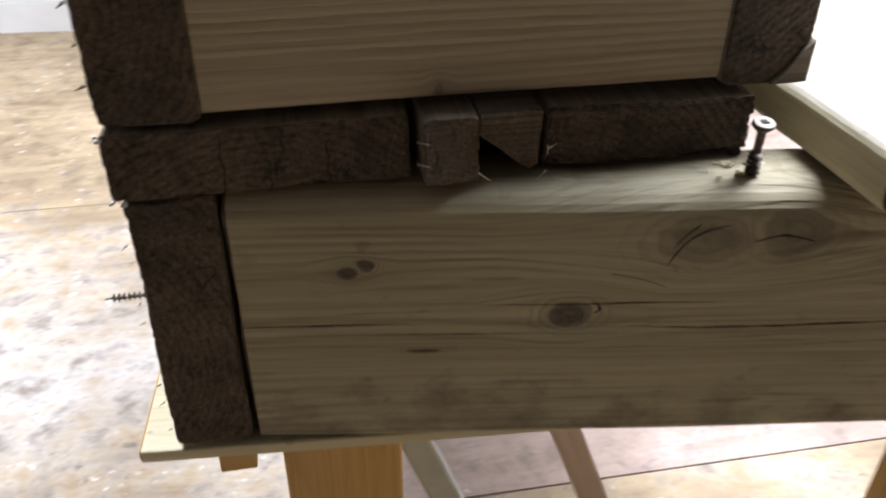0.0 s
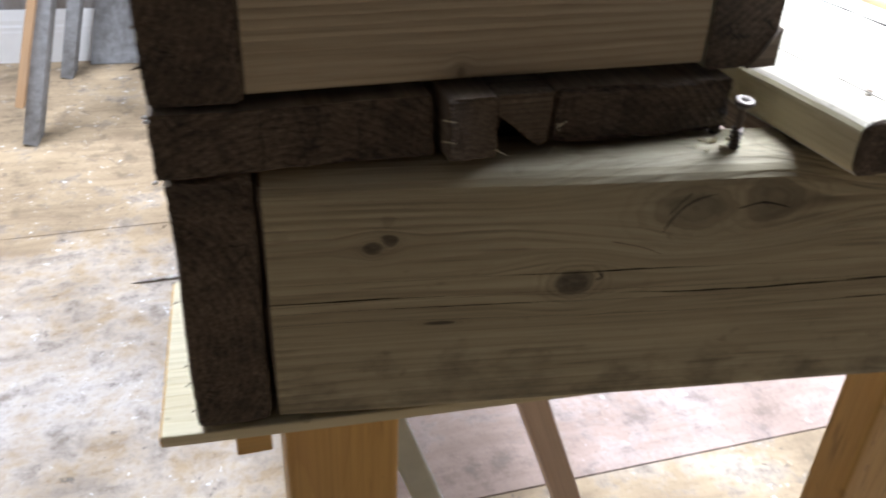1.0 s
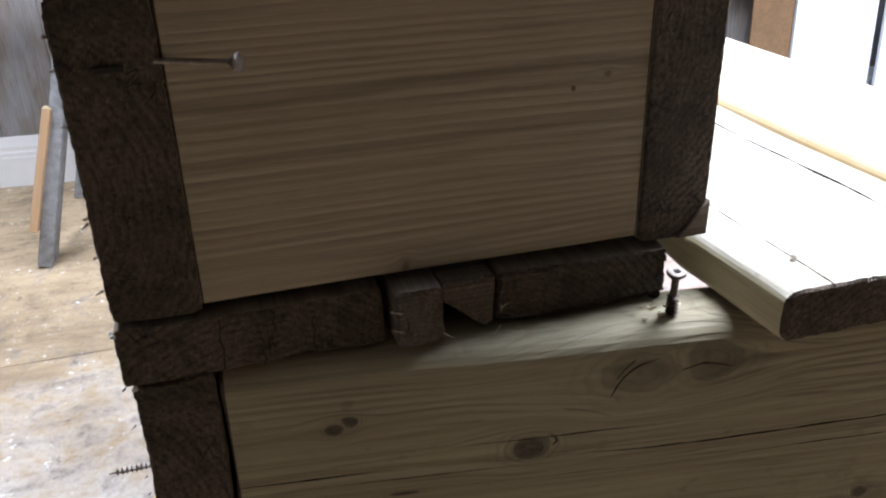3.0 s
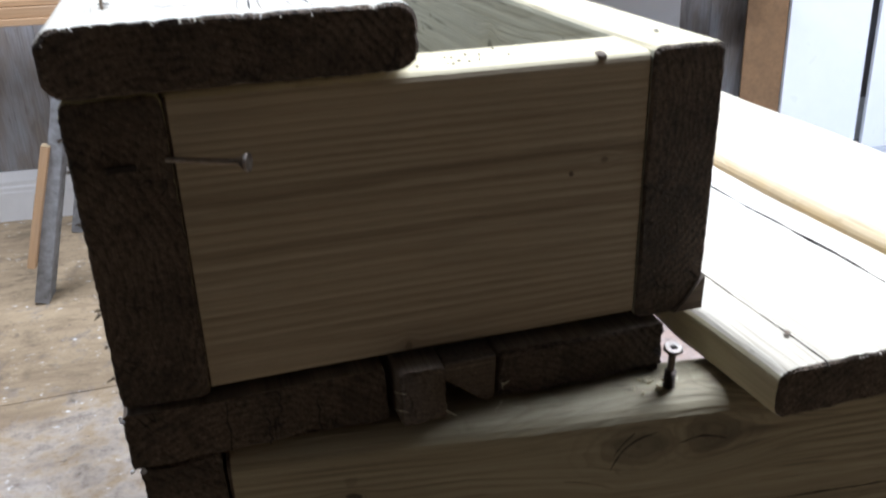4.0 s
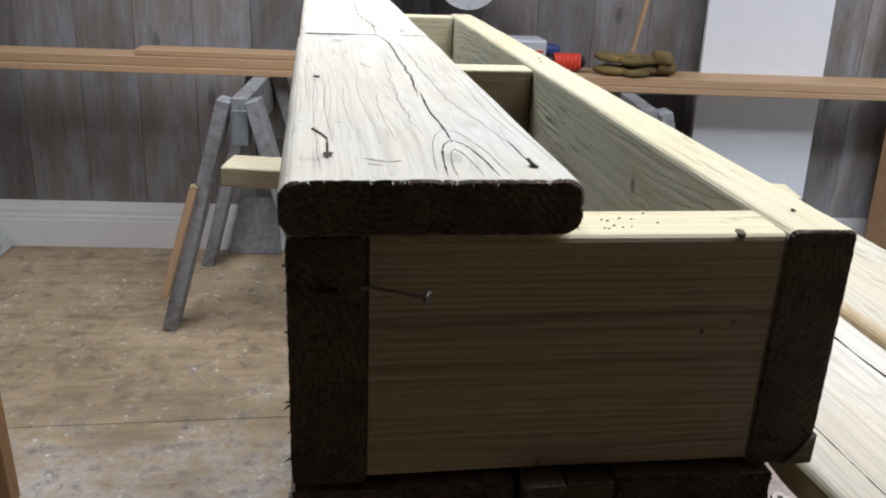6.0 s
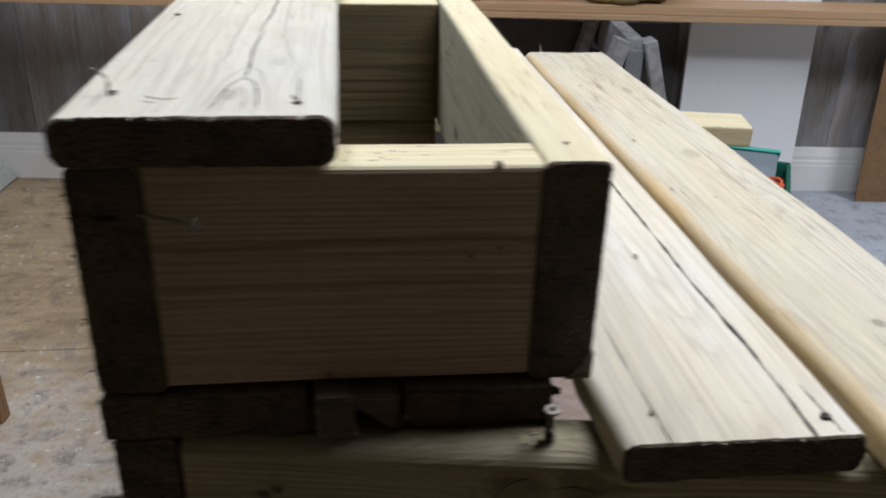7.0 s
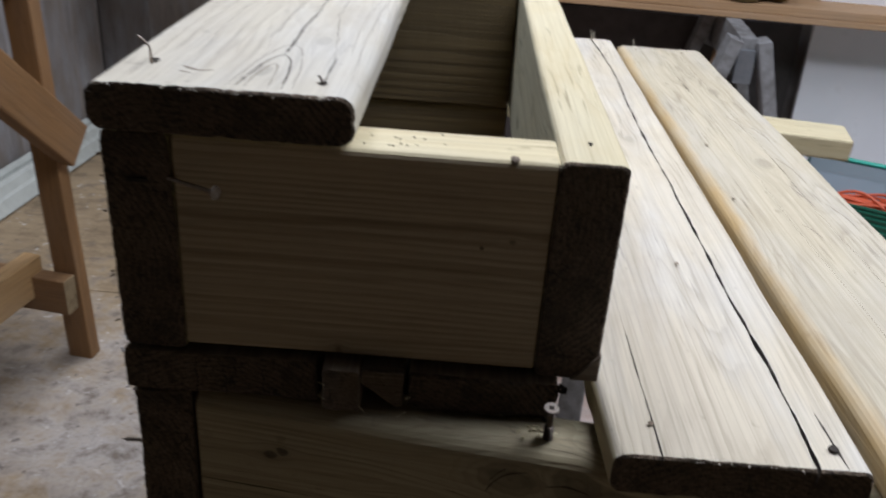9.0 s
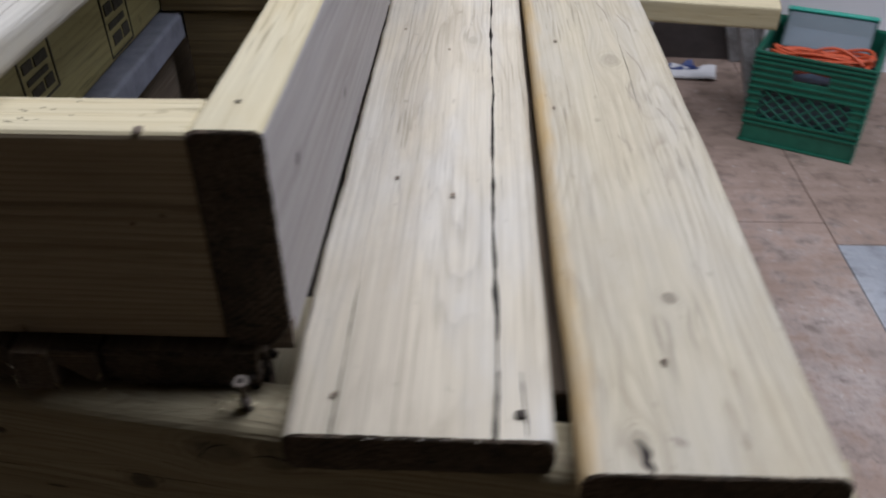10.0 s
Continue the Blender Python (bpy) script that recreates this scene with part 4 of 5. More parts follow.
for name, material, at, size in (("drilled_notch", M_old, (0.2214, 0.0042, 0.3028), (0.0027, 0.0036, 0.0022)), ("gouge", M_flank, (0.2226, 0.0026, 0.2955), (0.0021, 0.0013, 0.0046))):
    dent = bmesh.new()
    for v in bmesh.ops.create_icosphere(dent, subdivisions=3, radius=1)["verts"]:
        w = 1 + 0.25 * noise.noise(v.co * 2.3)
        v.co = Vector(at) + Vector((v.co.x * size[0], v.co.y * size[1], v.co.z * size[2])) * w
    smooth(part(name, dent, material, end_board.parent))
for x, z0, z1 in ((0.043, 0.1405, 0.1665), (0.0605, 0.1400, 0.1540), (0.0665, 0.1560, 0.1670), (0.0835, 0.1420, 0.1600)):
    part("check", tube_bm([(x + 0.0007 * math.sin(k * 2.3 + x * 90), -0.0021, z0 + (z1 - z0) * k / 5) for k in range(6)], 0.00045, 5), M_hole, bench)
rng = random.Random(11)
for k in range(16):
    # rotten crumbs at the block's end, straw and lint in the corners
    if k < 9:
        at = Vector((rng.uniform(0.255, 0.266), rng.uniform(-0.006, 0.012), rng.uniform(0.1395, 0.160)))
        size, stuff = rng.uniform(0.0018, 0.0038), M_shade_rot
    else:
        at = Vector((rng.uniform(-0.001, 0.004), -0.002, rng.choice((0.139, 0.167)) + rng.uniform(-0.001, 0.001)))
        size, stuff = rng.uniform(0.0006, 0.0012), M_paper
    crumb = bmesh.new()
    for v in bmesh.ops.create_icosphere(crumb, subdivisions=2, radius=size)["verts"]:
        v.co = at + v.co * (1 + 0.8 * noise.noise(v.co * 700 + at * 90))
    part("crumb" if k < 9 else "lint", crumb, stuff, bench)
rng = random.Random(23)
for k in range(30):
    # dirt on the end board's top edge and beside the cap, chips of yellow wood round the loose screw
    if k < 18:
        at = Vector((rng.uniform(0.139, 0.185) if k < 13 else rng.uniform(0.06, 0.24), rng.uniform(0.008, 0.034), ZT - 0.655 - 0.0008))
        size, stuff = rng.uniform(0.0003, 0.0007), M_hair
    else:
        at = Vector((rng.uniform(0.238, 0.252), rng.uniform(-0.022, -0.008), 0.1388))
        size, stuff = rng.uniform(0.0006, 0.0014), M_yellow
    chip_bm = bmesh.new()
    for v in bmesh.ops.create_icosphere(chip_bm, subdivisions=1, radius=size)["verts"]:
        v.co = at + Vector((v.co.x * 1.5, v.co.y, v.co.z * 0.8)) * (1 + 0.8 * noise.noise(v.co * 900 + at * 90))
    part("crumb" if k < 18 else "chip", chip_bm, stuff, bench)
part("nail_slot", box_bm(0.013, 0.024, -0.0012, 0.002, 0.2762, 0.2788, 0.0006), M_hole, bench)
part("nail_hole", rod_bm((0.208, 0.0008, 0.251), (0.208, 0.003, 0.251), 0.0012, None, 10), M_old, bench)


def grade_stamp(y0, y1, z0, z1):
    """An unreadable ink stamp: a box round a few bars."""
    bm = bmesh.new()
    x = 0.0378
    w, h = y1 - y0, z1 - z0
    for a, b, c, d in ((0, 1, 0, 0.03), (0, 1, 0.97, 1), (0, 0.025, 0, 1), (0.975, 1, 0, 1), (0.12, 0.4, 0.65, 0.82), (0.48, 0.86, 0.62, 0.8), (0.15, 0.8, 0.42, 0.52), (0.2, 0.55, 0.15, 0.32), (0.62, 0.88, 0.14, 0.34)):
        box_bm(x - 0.001, x + 0.0008, y0 + a * w, y0 + b * w, z0 + c * h - 0.655, z0 + d * h - 0.655, 0, bm)
    part("ink_stamp", bm, M_ink, bench, "black ink grade stamp")


grade_stamp(0.225, 0.280, 0.853, 0.898)
grade_stamp(0.385, 0.442, 0.830, 0.890)

rng = random.Random(3)
for k in [*range(9, 22), *range(30, 46)]:
    # torn fibres along the sawn edges and in the open split
    if k < 16:
        base_p, way = Vector((0.001, -0.001, 0.67 + 0.125 * rng.random() - 0.655)), Vector((-0.6, -0.5, rng.uniform(-0.8, 0.3)))
    elif k < 24:
        base_p, way = Vector((rng.choice((0.1425, 0.165, 0.171, 0.118)), -0.009, rng.uniform(0.795, 0.82) - 0.655)), Vector((rng.uniform(-1, 1), -0.6, rng.uniform(-0.6, 0.9)))
    elif k < 38:
        base_p, way = Vector((rng.uniform(0.243, 0.262), -0.018, 0.797 - 0.655)), Vector((rng.uniform(-1, 1), -0.6, rng.uniform(0.1, 0.9)))
    else:
        base_p, way = Vector((0.0, -0.001, rng.uniform(0.83, 0.95) - 0.655)), Vector((-0.8, -0.5, rng.uniform(-0.6, 0.2)))
    way = way.normalized() * (rng.uniform(0.0015, 0.004) if k < 16 or k >= 38 else rng.uniform(0.003, 0.007))
    part("splinter", rod_bm(base_p, base_p + way, 0.0004 if k < 24 else 0.0008, 0.0001, 5), M_old if k < 16 or k >= 38 else M_yellow, bench)
for x, y, h in ((0.391, 0.944, 0.014), (0.396, 0.946, 0.010), (0.452, 0.905, 0.012)):
    part("splinter", rod_bm((x, y, 0.163), (x - 0.003, y + 0.002, 0.166 + h), 0.0012, 0.0003, 5), M_seat, bench)

rng = random.Random(17)
for k in range(44):
    # frayed fibres along the sawn front edges of cap and seats
    if k < 26:
        base_p = Vector((rng.uniform(0.004, 0.130), -0.0052, ZT + 0.0268 - 0.655))
    elif k < 36:
        base_p = Vector((rng.uniform(0.292, 0.420), -0.0612, 0.1645))
    else:
        base_p = Vector((0.0015, -0.0045, ZT + rng.uniform(0.006, 0.022) - 0.655))
    way = Vector((rng.uniform(-0.7, 0.7) - 0.9 * (k >= 36), -0.7, rng.uniform(-0.5, 0.5))).normalized() * rng.uniform(0.001, 0.0028)
    part("splinter", rod_bm(base_p, base_p + way, 0.00045, 0.0001, 5), M_seat, bench)

# ---- sawhorses that carry the bench ----


front_horse = thing("sawhorse", "amber fir sawhorse with a thin pale top strip", "sawhorse", None, "sawhorses under the bench")
m_top = pose(-0.018, 0.002, 0.6512, 0, 0, -4.0) @ Matrix.Translation((0.31, 0.07, 0.0))
part("top_strip", board_bm(0.62, 0.14, 0.0072, 0.001, seed=21), [M_yellow, M_orange], front_horse, "pale yellow top strip", m_top)
part("block", box_bm(0.018, 0.036, 0.004, 0.05, 0.632, 0.6470, 0.001), M_orange, front_horse)
for x, y, w in ((0.080, 0.045, 0.069), (0.488, 0.005, 0.089), (0.088, 0.165, 0.069), (0.60, 0.10, 0.069)):
    strut("leg", front_horse, (x, y + 0.018, 0.6470), (x, y + 0.03, 0.001), w, 0.036, M_orange, M_orange, (0, -1, 0.02), seed=30)
strut("brace", front_horse, (0.195, 0.12, 0.64), (0.42, 0.14, 0.015), 0.022, 0.02, M_pinkish, M_pinkish, (0, -1, 0.2), "thin pinkish brace")
# lit board edge imitated by the pale colour of this brace
strut("brace", front_horse, (0.088, 0.125, 0.64), (0.298, 0.15, 0.015), 0.022, 0.02, M_pvc, M_pvc, (0, -1, 0.2), "thin brace coloured pale like a lit board edge")
for x in (0.062, 0.088):
    part("screw", rod_bm((x, 0.0435, 0.617), (x, 0.0475, 0.617), 0.0032, None, 10), M_rust, front_horse)

back_horse = thing("sawhorse", "grey-legged sawhorse with a pale yellow beam end sticking out", "sawhorse", pose(-0.150, 1.105, 0.693, 0, 0, -11.0), "sawhorses under the bench")
part("beam", board_bm(1.0, 0.089, 0.036, 0.004, seed=22), [M_yellow, M_endlight], back_horse, "", Matrix.Translation((0.5, 0.0445, -0.0181)))
for x in (0.23, 0.62):
    for side, y in ((-1, 0.012), (1, 0.077)):
        strut("leg", back_horse, (x, y, -0.037), (x, y + side * 0.15, -0.691), 0.045, 0.036, M_greyhorse, M_endlight, (0, side, 0.2), seed=32)

# ---- long work surface at the back wall ----


def spattered_sawhorse(m, batten, top):
    horse = thing("sawhorse", "old grey sawhorse spattered with plaster and paint", "sawhorse", m, "sawhorses at the back wall")
    part("bracket", box_bm(-0.0245, 0.0245, 0.004, 0.040, top - 0.125, top - 0.030, 0.003), M_bracket, horse, "dull sheet-metal bracket")
    part("ridge", board_bm(0.50, 0.115, 0.045, 0.003, seed=40), [M_greyhorse, M_greyhorse], horse, "", Matrix.Translation((0, 0.26, top - 0.0575)) @ pose(0, 0, 0, 90, 0, 90))
    for y in (0.035, 0.47):
        for s in (-1, 1):
            splay = -0.03 if y < 0.2 else 0.03
            strut("leg", horse, (s * 0.036, y - 0.012 * (y < 0.2), top - 0.004), (s * 0.215, y + splay, 0.003), 0.085, 0.036, M_greyhorse, M_greyhorse, (s, 0, 0.3), seed=41)
        bm = bmesh.new()
        pts = [(-0.06, top - 0.09), (0.06, top - 0.09), (0.105, top - 0.22), (-0.105, top - 0.22)]
        front = [bm.verts.new((x, y + (0.03 if y > 0.2 else -0.03), z)) for x, z in pts]
        rear = [bm.verts.new((x, y + (0.044 if y > 0.2 else -0.018), z)) for x, z in pts]
        bm.faces.new(front)
        bm.faces.new(rear[::-1])
        for k in range(4):
            bm.faces.new((front[k], front[(k + 1) % 4], rear[(k + 1) % 4], rear[k]))
        if y > 0.2:
            part("gusset", bm, M_greyhorse, horse)
        else:
            bm.free()
    if batten:
        strut("batten", horse, (-0.118, -0.03, 0.43), (-0.214, -0.045, 0.115), 0.02, 0.03, M_plank, M_endlight, (0, -1, 0), label="brown strip nailed along the leg")
    return horse


spattered_sawhorse(pose(-0.185, 1.90, 0, 0, 0, -6), True, 0.659)
spattered_sawhorse(pose(0.955, 1.90, 0, 0, 0, -6), False, 0.643)

SHELF_WEST = pose(0.0, 2.25, 0.66, 0, 0, -4.8)
SHELF = pose(0.0, 2.275, 0.644, 0, 0, -5.4)


def shelf_board(name, label, m, x0, x1, y0, y1, z0, z1, material, seed):
    ob = tagged(new(name), label, "plank", "planks on the back sawhorses")
    ob.matrix_basis = m
    lumber("board", ob, x0, x1, y0, y1, z0, z1, "x", material, M_endlight, seed=seed, slices=10, radius=0.002)
    return ob


shelf_board("plank", "long reddish-brown plank across the back sawhorses", SHELF_WEST, -1.05, 0.10, 0.0, 0.14, 0.0, 0.019, M_plank, 50)
shelf_board("plank", "long reddish-brown plank stacked on another", SHELF_WEST, -1.05, 0.08, 0.01, 0.14, 0.020, 0.048, M_plank, 51)
shelf_board("plank", "short orange-brown offcut lying on the planks", SHELF_WEST, -0.52, 0.02, 0.02, 0.12, 0.049, 0.066, M_plank, 52)
shelf_board("worktop", "brown wooden worktop board on sawhorses", SHELF, 0.12, 1.98, 0.0, 0.19, 0.0, 0.018, M_plank, 53)
shelf_board("plank", "wide brown plank lying on the worktop", SHELF, 0.13, 1.96, 0.004, 0.19, 0.019, 0.045, M_plank, 54)

# ---- sheets leaning against the back wall ----


def leaning_sheet(name, label, x0, x1, height, thick, material, lean=3.0, y=-0.11, lift=0.0):
    ob = mesh_object(name, box_bm(x0, x1, -thick, 0, 0, height, 0.001), material)
    ob.matrix_basis = ROOM @ pose(0, y, lift, -lean, 0, 0)
    return tagged(ob, label, "panel")


leaning_sheet("panel", "plain white sheet panel leaning against the plank wall", 2.43, 2.85, 1.9, 0.016, M_board)
# added dark sheet: stands in for the shade on the wall under the worktop
leaning_sheet("panel", "dark sheet standing in for the shaded wall below the worktop", 1.40, 2.41, 0.60, 0.012, M_wall_shade, 3.0, -0.06)
leaning_sheet("panel", "brown hardboard sheet leaning against the plank wall", 3.11, 3.27, 1.9, 0.006, M_hard)
leaning_sheet("panel", "white sheet panel beside the hardboard", 3.275, 3.60, 2.0, 0.016, M_board)
leaning_sheet("panel", "white sheet panel standing a hand apart from another", 3.635, 4.25, 1.95, 0.016, M_board, 2.4)

offcut = bmesh.new()
foot_line = [(-0.09, 0.0), (0.09, 0.0), (0.075, 0.20), (-0.045, 0.20)]
front = [offcut.verts.new((x, 0.0, z)) for x, z in foot_line]
rear = [offcut.verts.new((x, 0.018, z)) for x, z in foot_line]
offcut.faces.new(front)
offcut.faces.new(rear[::-1])
for k in range(4):
    offcut.faces.new((front[k], front[(k + 1) % 4], rear[(k + 1) % 4], rear[k]))
bmesh.ops.bevel(offcut, geom=offcut.edges[:], offset=0.002, segments=2, affect="EDGES")
offcut = mesh_object("board_offcut", offcut, M_greyhorse)
offcut.matrix_basis = pose(-0.20, 2.49, 0.001, -8, 0, -5)
tagged(offcut, "grey paint-spattered board offcut leaning against the baseboard", "board")

# ---- timber work table by the side wall ----
table = thing("work_table", "amber fir work table frame with a pale top", "table", pose(-0.604, 1.12, 0, 0, 0, -9))
strut("leg", table, (-0.005, 0.019, 0.001), (-0.031, 0.019, 0.87), 0.055, 0.034, M_brownfir, M_endlight, (0, -1, 0), seed=60)
strut("leg", table, (-0.04, -0.80, 0.001), (-0.04, -0.80, 0.87), 0.08, 0.038, M_brownfir, M_endlight, (0, -1, 0), seed=61)
strut("leg", table, (-0.50, 0.019, 0.001), (-0.50, 0.019, 0.87), 0.08, 0.038, M_brownfir, M_endlight, (0, -1, 0), seed=62)
lumber("apron", table, -0.062, -0.024, -0.9, -0.001, 0.785, 0.872, "y", M_orange, M_endlight, flat="x", seed=63)
lumber("apron", table, -0.6, 0.012, 0.04, 0.078, 0.785, 0.872, "x", M_orange, M_endlight, flat="y", seed=64)
# white colour carries the strong light on the sheet top
lumber("tabletop", table, -0.62, 0.0, -0.95, 0.085, 0.873, 0.888, "y", M_white, M_endlight, flat="z", seed=65, label="sheet top coloured white for its lit look")
strut("brace", table, (0.0175, -0.34, 0.86), (0.0175, 0.048, 0.486), 0.089, 0.036, M_brownfir, M_brownfir, (1, 0, 0), seed=66)
lumber("lower_rail", table, -0.10, -0.062, -0.95, 0.0, 0.165, 0.25, "y", M_fir, M_endlight, flat="x", seed=67)
lumber("cross_rail", table, -0.6, 0.012, -0.0385, -0.0005, 0.135, 0.215, "x", M_brownfir, M_endlight, flat="y", seed=68)

# trim lengths on the floor along the side wall


def trim_length(x, z, tilt, label):
    bm = bmesh.new()
    profile = [(0, 0), (0.014, 0), (0.016, 0.04), (0.012, 0.05), (0.012, 0.075), (0.006, 0.088), (0, 0.09)]
    rows = [[bm.verts.new((d, y, h)) for d, h in profile] for y in (-1.9, -0.02)]
    for k in range(len(profile) - 1):
        bm.faces.new((rows[0][k], rows[0][k + 1], rows[1][k + 1], rows[1][k]))
    bm.faces.new((rows[0][-1], rows[0][0], rows[1][0], rows[1][-1]))
    bm.faces.new(rows[0])
    bm.faces.new(rows[1][::-1])
    ob = mesh_object("trim_board", bm, M_pvc)
    ob.matrix_basis = ROOM @ pose(x, 0, z, 0, tilt, 0)
    return tagged(ob, label, "trim", "trim lengths on the floor")


trim_length(0.030, 0.0, -12, "pale moulded trim length leaning at the wall foot")
trim_length(0.090, 0.0, -28, "pale moulded trim length lying by the wall")

# ---- green crate with cord and box ----
CRATE = pose(1.104, 1.797, 0.0, 0, 0, -27)
crate = thing("milk_crate", "green plastic milk crate holding a cord and a box", "crate", CRATE)
CW, CH = 0.29, 0.262


def crate_side(name, m):
    side = part(name, box_bm(0, CW, 0, 0.006, 0.0, 0.075, 0.001), M_crate, crate, "", m)
    band = box_bm(0, 0.10, 0, 0.006, 0.165, CH, 0.001)
    box_bm(0.19, CW, 0, 0.006, 0.165, CH, 0.001, band)
    box_bm(0.1, 0.19, 0, 0.006, 0.165, 0.197, 0.001, band)
    box_bm(0.1, 0.19, 0, 0.006, 0.228, CH, 0.001, band)
    box_bm(0, 0.03, 0, 0.006, 0.075, 0.165, 0, band)
    box_bm(CW - 0.03, CW, 0, 0.006, 0.075, 0.165, 0, band)
    part("band", band, M_crate, side)
    ribs = bmesh.new()
    for z in (0.004, 0.06, 0.075, 0.165, 0.183, 0.236, 0.25, 0.262):
        box_bm(-0.003, CW + 0.003, -0.005, 0.001, z - 0.003, z + 0.003, 0.001, ribs)
    for z in (0.201, 0.219):
        box_bm(-0.003, 0.098, -0.005, 0.001, z - 0.003, z + 0.003, 0.001, ribs)
        box_bm(0.192, CW + 0.003, -0.005, 0.001, z - 0.003, z + 0.003, 0.001, ribs)
    for z in (0.095, 0.12, 0.145):
        box_bm(-0.003, 0.032, -0.005, 0.001, z - 0.003, z + 0.003, 0.001, ribs)
        box_bm(CW - 0.032, CW + 0.003, -0.005, 0.001, z - 0.003, z + 0.003, 0.001, ribs)
    part("rib", ribs, M_crate, side)
    net = bmesh.new()
    x0, x1, z0, z1 = 0.028, CW - 0.028, 0.074, 0.166
    k = -6
    while k < 18:
        for s in (1, -1):
            c = x0 + k * 0.036
            pts = []
            for z in (z0, z1):
                pts.append(Vector((c + s * (z - z0) * 1.25 if s > 0 else c + 0.115 - (z - z0) * 1.25, 0, z)))
            a, b = pts
            if a.x > b.x:
                a, b = b, a
            if b.x > x0 and a.x < x1:
                slope = (b.z - a.z) / (b.x - a.x)
                if a.x < x0:
                    a = Vector((x0, 0, a.z + slope * (x0 - a.x)))
                if b.x > x1:
                    b = Vector((x1, 0, b.z - slope * (b.x - x1)))
                if (b - a).length > 0.008:
                    rod_bm(a + Vector((0, 0.002 + 0.001 * s, 0)), b + Vector((0, 0.002 + 0.001 * s, 0)), 0.0027, None, 5, net)
        k += 1
    part("lattice", net, M_crate, side)
    return side


crate_side("side", pose(0, 0, 0))
crate_side("side", pose(CW, 0, 0, 0, 0, 90))
crate_side("side", pose(CW, CW, 0, 0, 0, 180))
crate_side("side", pose(0, CW, 0, 0, 0, 270))
part("bottom", box_bm(0.003, CW - 0.003, 0.003, CW - 0.003, 0.002, 0.01), M_crate, crate)

bin_box = thing("storage_box", "clear plastic storage box with a teal lid", "box", CRATE @ pose(0.035, 0.135, 0.235, -38, 0, 3))
shell = box_bm(0, 0.22, 0, 0.11, 0, 0.10, 0.006)
part("shell", shell, M_bin, bin_box)
part("contents", box_bm(0.008, 0.212, 0.008, 0.102, 0.006, 0.062, 0.012), M_stuff, bin_box)
lid = box_bm(-0.006, 0.226, -0.006, 0.116, 0.1005, 0.112, 0.004)
part("lid", lid, M_teal, bin_box, "teal snap-on lid")

packing = mesh_object("crate_filling", box_bm(0.01, CW - 0.01, 0.01, CW - 0.01, 0.0105, 0.185, 0.02), M_stuff)
packing.matrix_basis = CRATE
tagged(packing, "dark bundled odds and ends filling the crate", "filling")

cord = thing("extension_cord", "coiled bright orange extension cord in the crate", "cord", CRATE @ pose(0.145, 0.075, 0.205))
rng = random.Random(5)
for loop in range(9):
    pts = []
    rx, ry = 0.118 + rng.uniform(-0.012, 0.01), 0.045 + rng.uniform(-0.012, 0.012)
    dz, tip, ox = rng.uniform(0.0, 0.035), rng.uniform(-0.02, 0.03), rng.uniform(-0.01, 0.01)
    for s in range(33):
        a = 2 * math.pi * s / 32 + loop * 0.4
        pts.append((ox + rx * math.cos(a), ry * math.sin(a), 0.012 + dz + tip * math.cos(a + loop) + 0.006 * math.sin(3 * a + loop)))
    smooth(part("loop", tube_bm(pts, 0.0042, 7), M_cord, cord))
part("loop", tube_bm([(-0.03 + 0.02 * k, -0.02 - 0.002 * k, 0.05 + 0.03 * math.sin(k / 7 * math.pi)) for k in range(8)], 0.0042, 7), M_cord, cord)

# litter on the floor
def litter(name, label, x, y, turn, sx, sy, material):
    bm = bmesh.new()
    bmesh.ops.create_grid(bm, x_segments=8, y_segments=6, size=0.5)
    for v in bm.verts:
        v.co = Vector((v.co.x * sx, v.co.y * sy, 0.006 + 0.02 * (0.5 + noise.noise(Vector((v.co.x * 3, v.co.y * 3, x))))))
    low_faces = bmesh.ops.extrude_face_region(bm, geom=bm.faces[:])
    for v in low_faces["geom"]:
        if isinstance(v, bmesh.types.BMVert):
            v.co.z = max(v.co.z - 0.006, 0.001)
    ob = mesh_object(name, bm, material)
    ob.matrix_basis = pose(x, y, 0.0, 0, 0, turn)
    return tagged(ob, label, "litter")


litter("crumpled_wrapper", "crumpled white and blue wrapper on the floor", 1.05, 2.22, -10, 0.15, 0.08, M_paper)
litter("crumpled_wrapper", "dark blue crumpled wrapper on the floor", 1.03, 2.255, 20, 0.09, 0.05, M_blue)

# ---- tools on the worktop ----
TOP = 0.0455
saw = thing("mitre_saw", "light grey mitre saw with a round blade guard", "power tool", SHELF @ pose(0.245, 0.02, TOP, 0, 0, 0))
part("base", box_bm(-0.17, 0.22, 0.0, 0.2, 0.0, 0.05, 0.012), M_grey, saw)
part("fence", box_bm(-0.17, 0.22, 0.10, 0.115, 0.05, 0.11, 0.004), M_grey, saw)
turn_table = rod_bm((0.02, 0.07, 0.05), (0.02, 0.07, 0.062), 0.075, None, 32)
part("turntable", turn_table, M_grey, saw)
part("foot", box_bm(0.17, 0.30, -0.02, 0.10, 0.0, 0.075, 0.016), M_grey, saw)
guard = rod_bm((0.235, 0.08, 0.29), (0.235, 0.115, 0.29), 0.088, 0.085, 36)
part("blade_guard", guard, M_blade, saw, "brushed metal blade guard")
part("blade", rod_bm((0.235, 0.074, 0.28), (0.235, 0.0765, 0.28), 0.102, None, 40), M_blade, saw)
part("motor", rod_bm((0.235, 0.115, 0.29), (0.235, 0.20, 0.29), 0.05, 0.045, 24), M_black, saw)
part("arm", box_bm(0.06, 0.12, 0.07, 0.13, 0.05, 0.32, 0.015), M_black, saw)
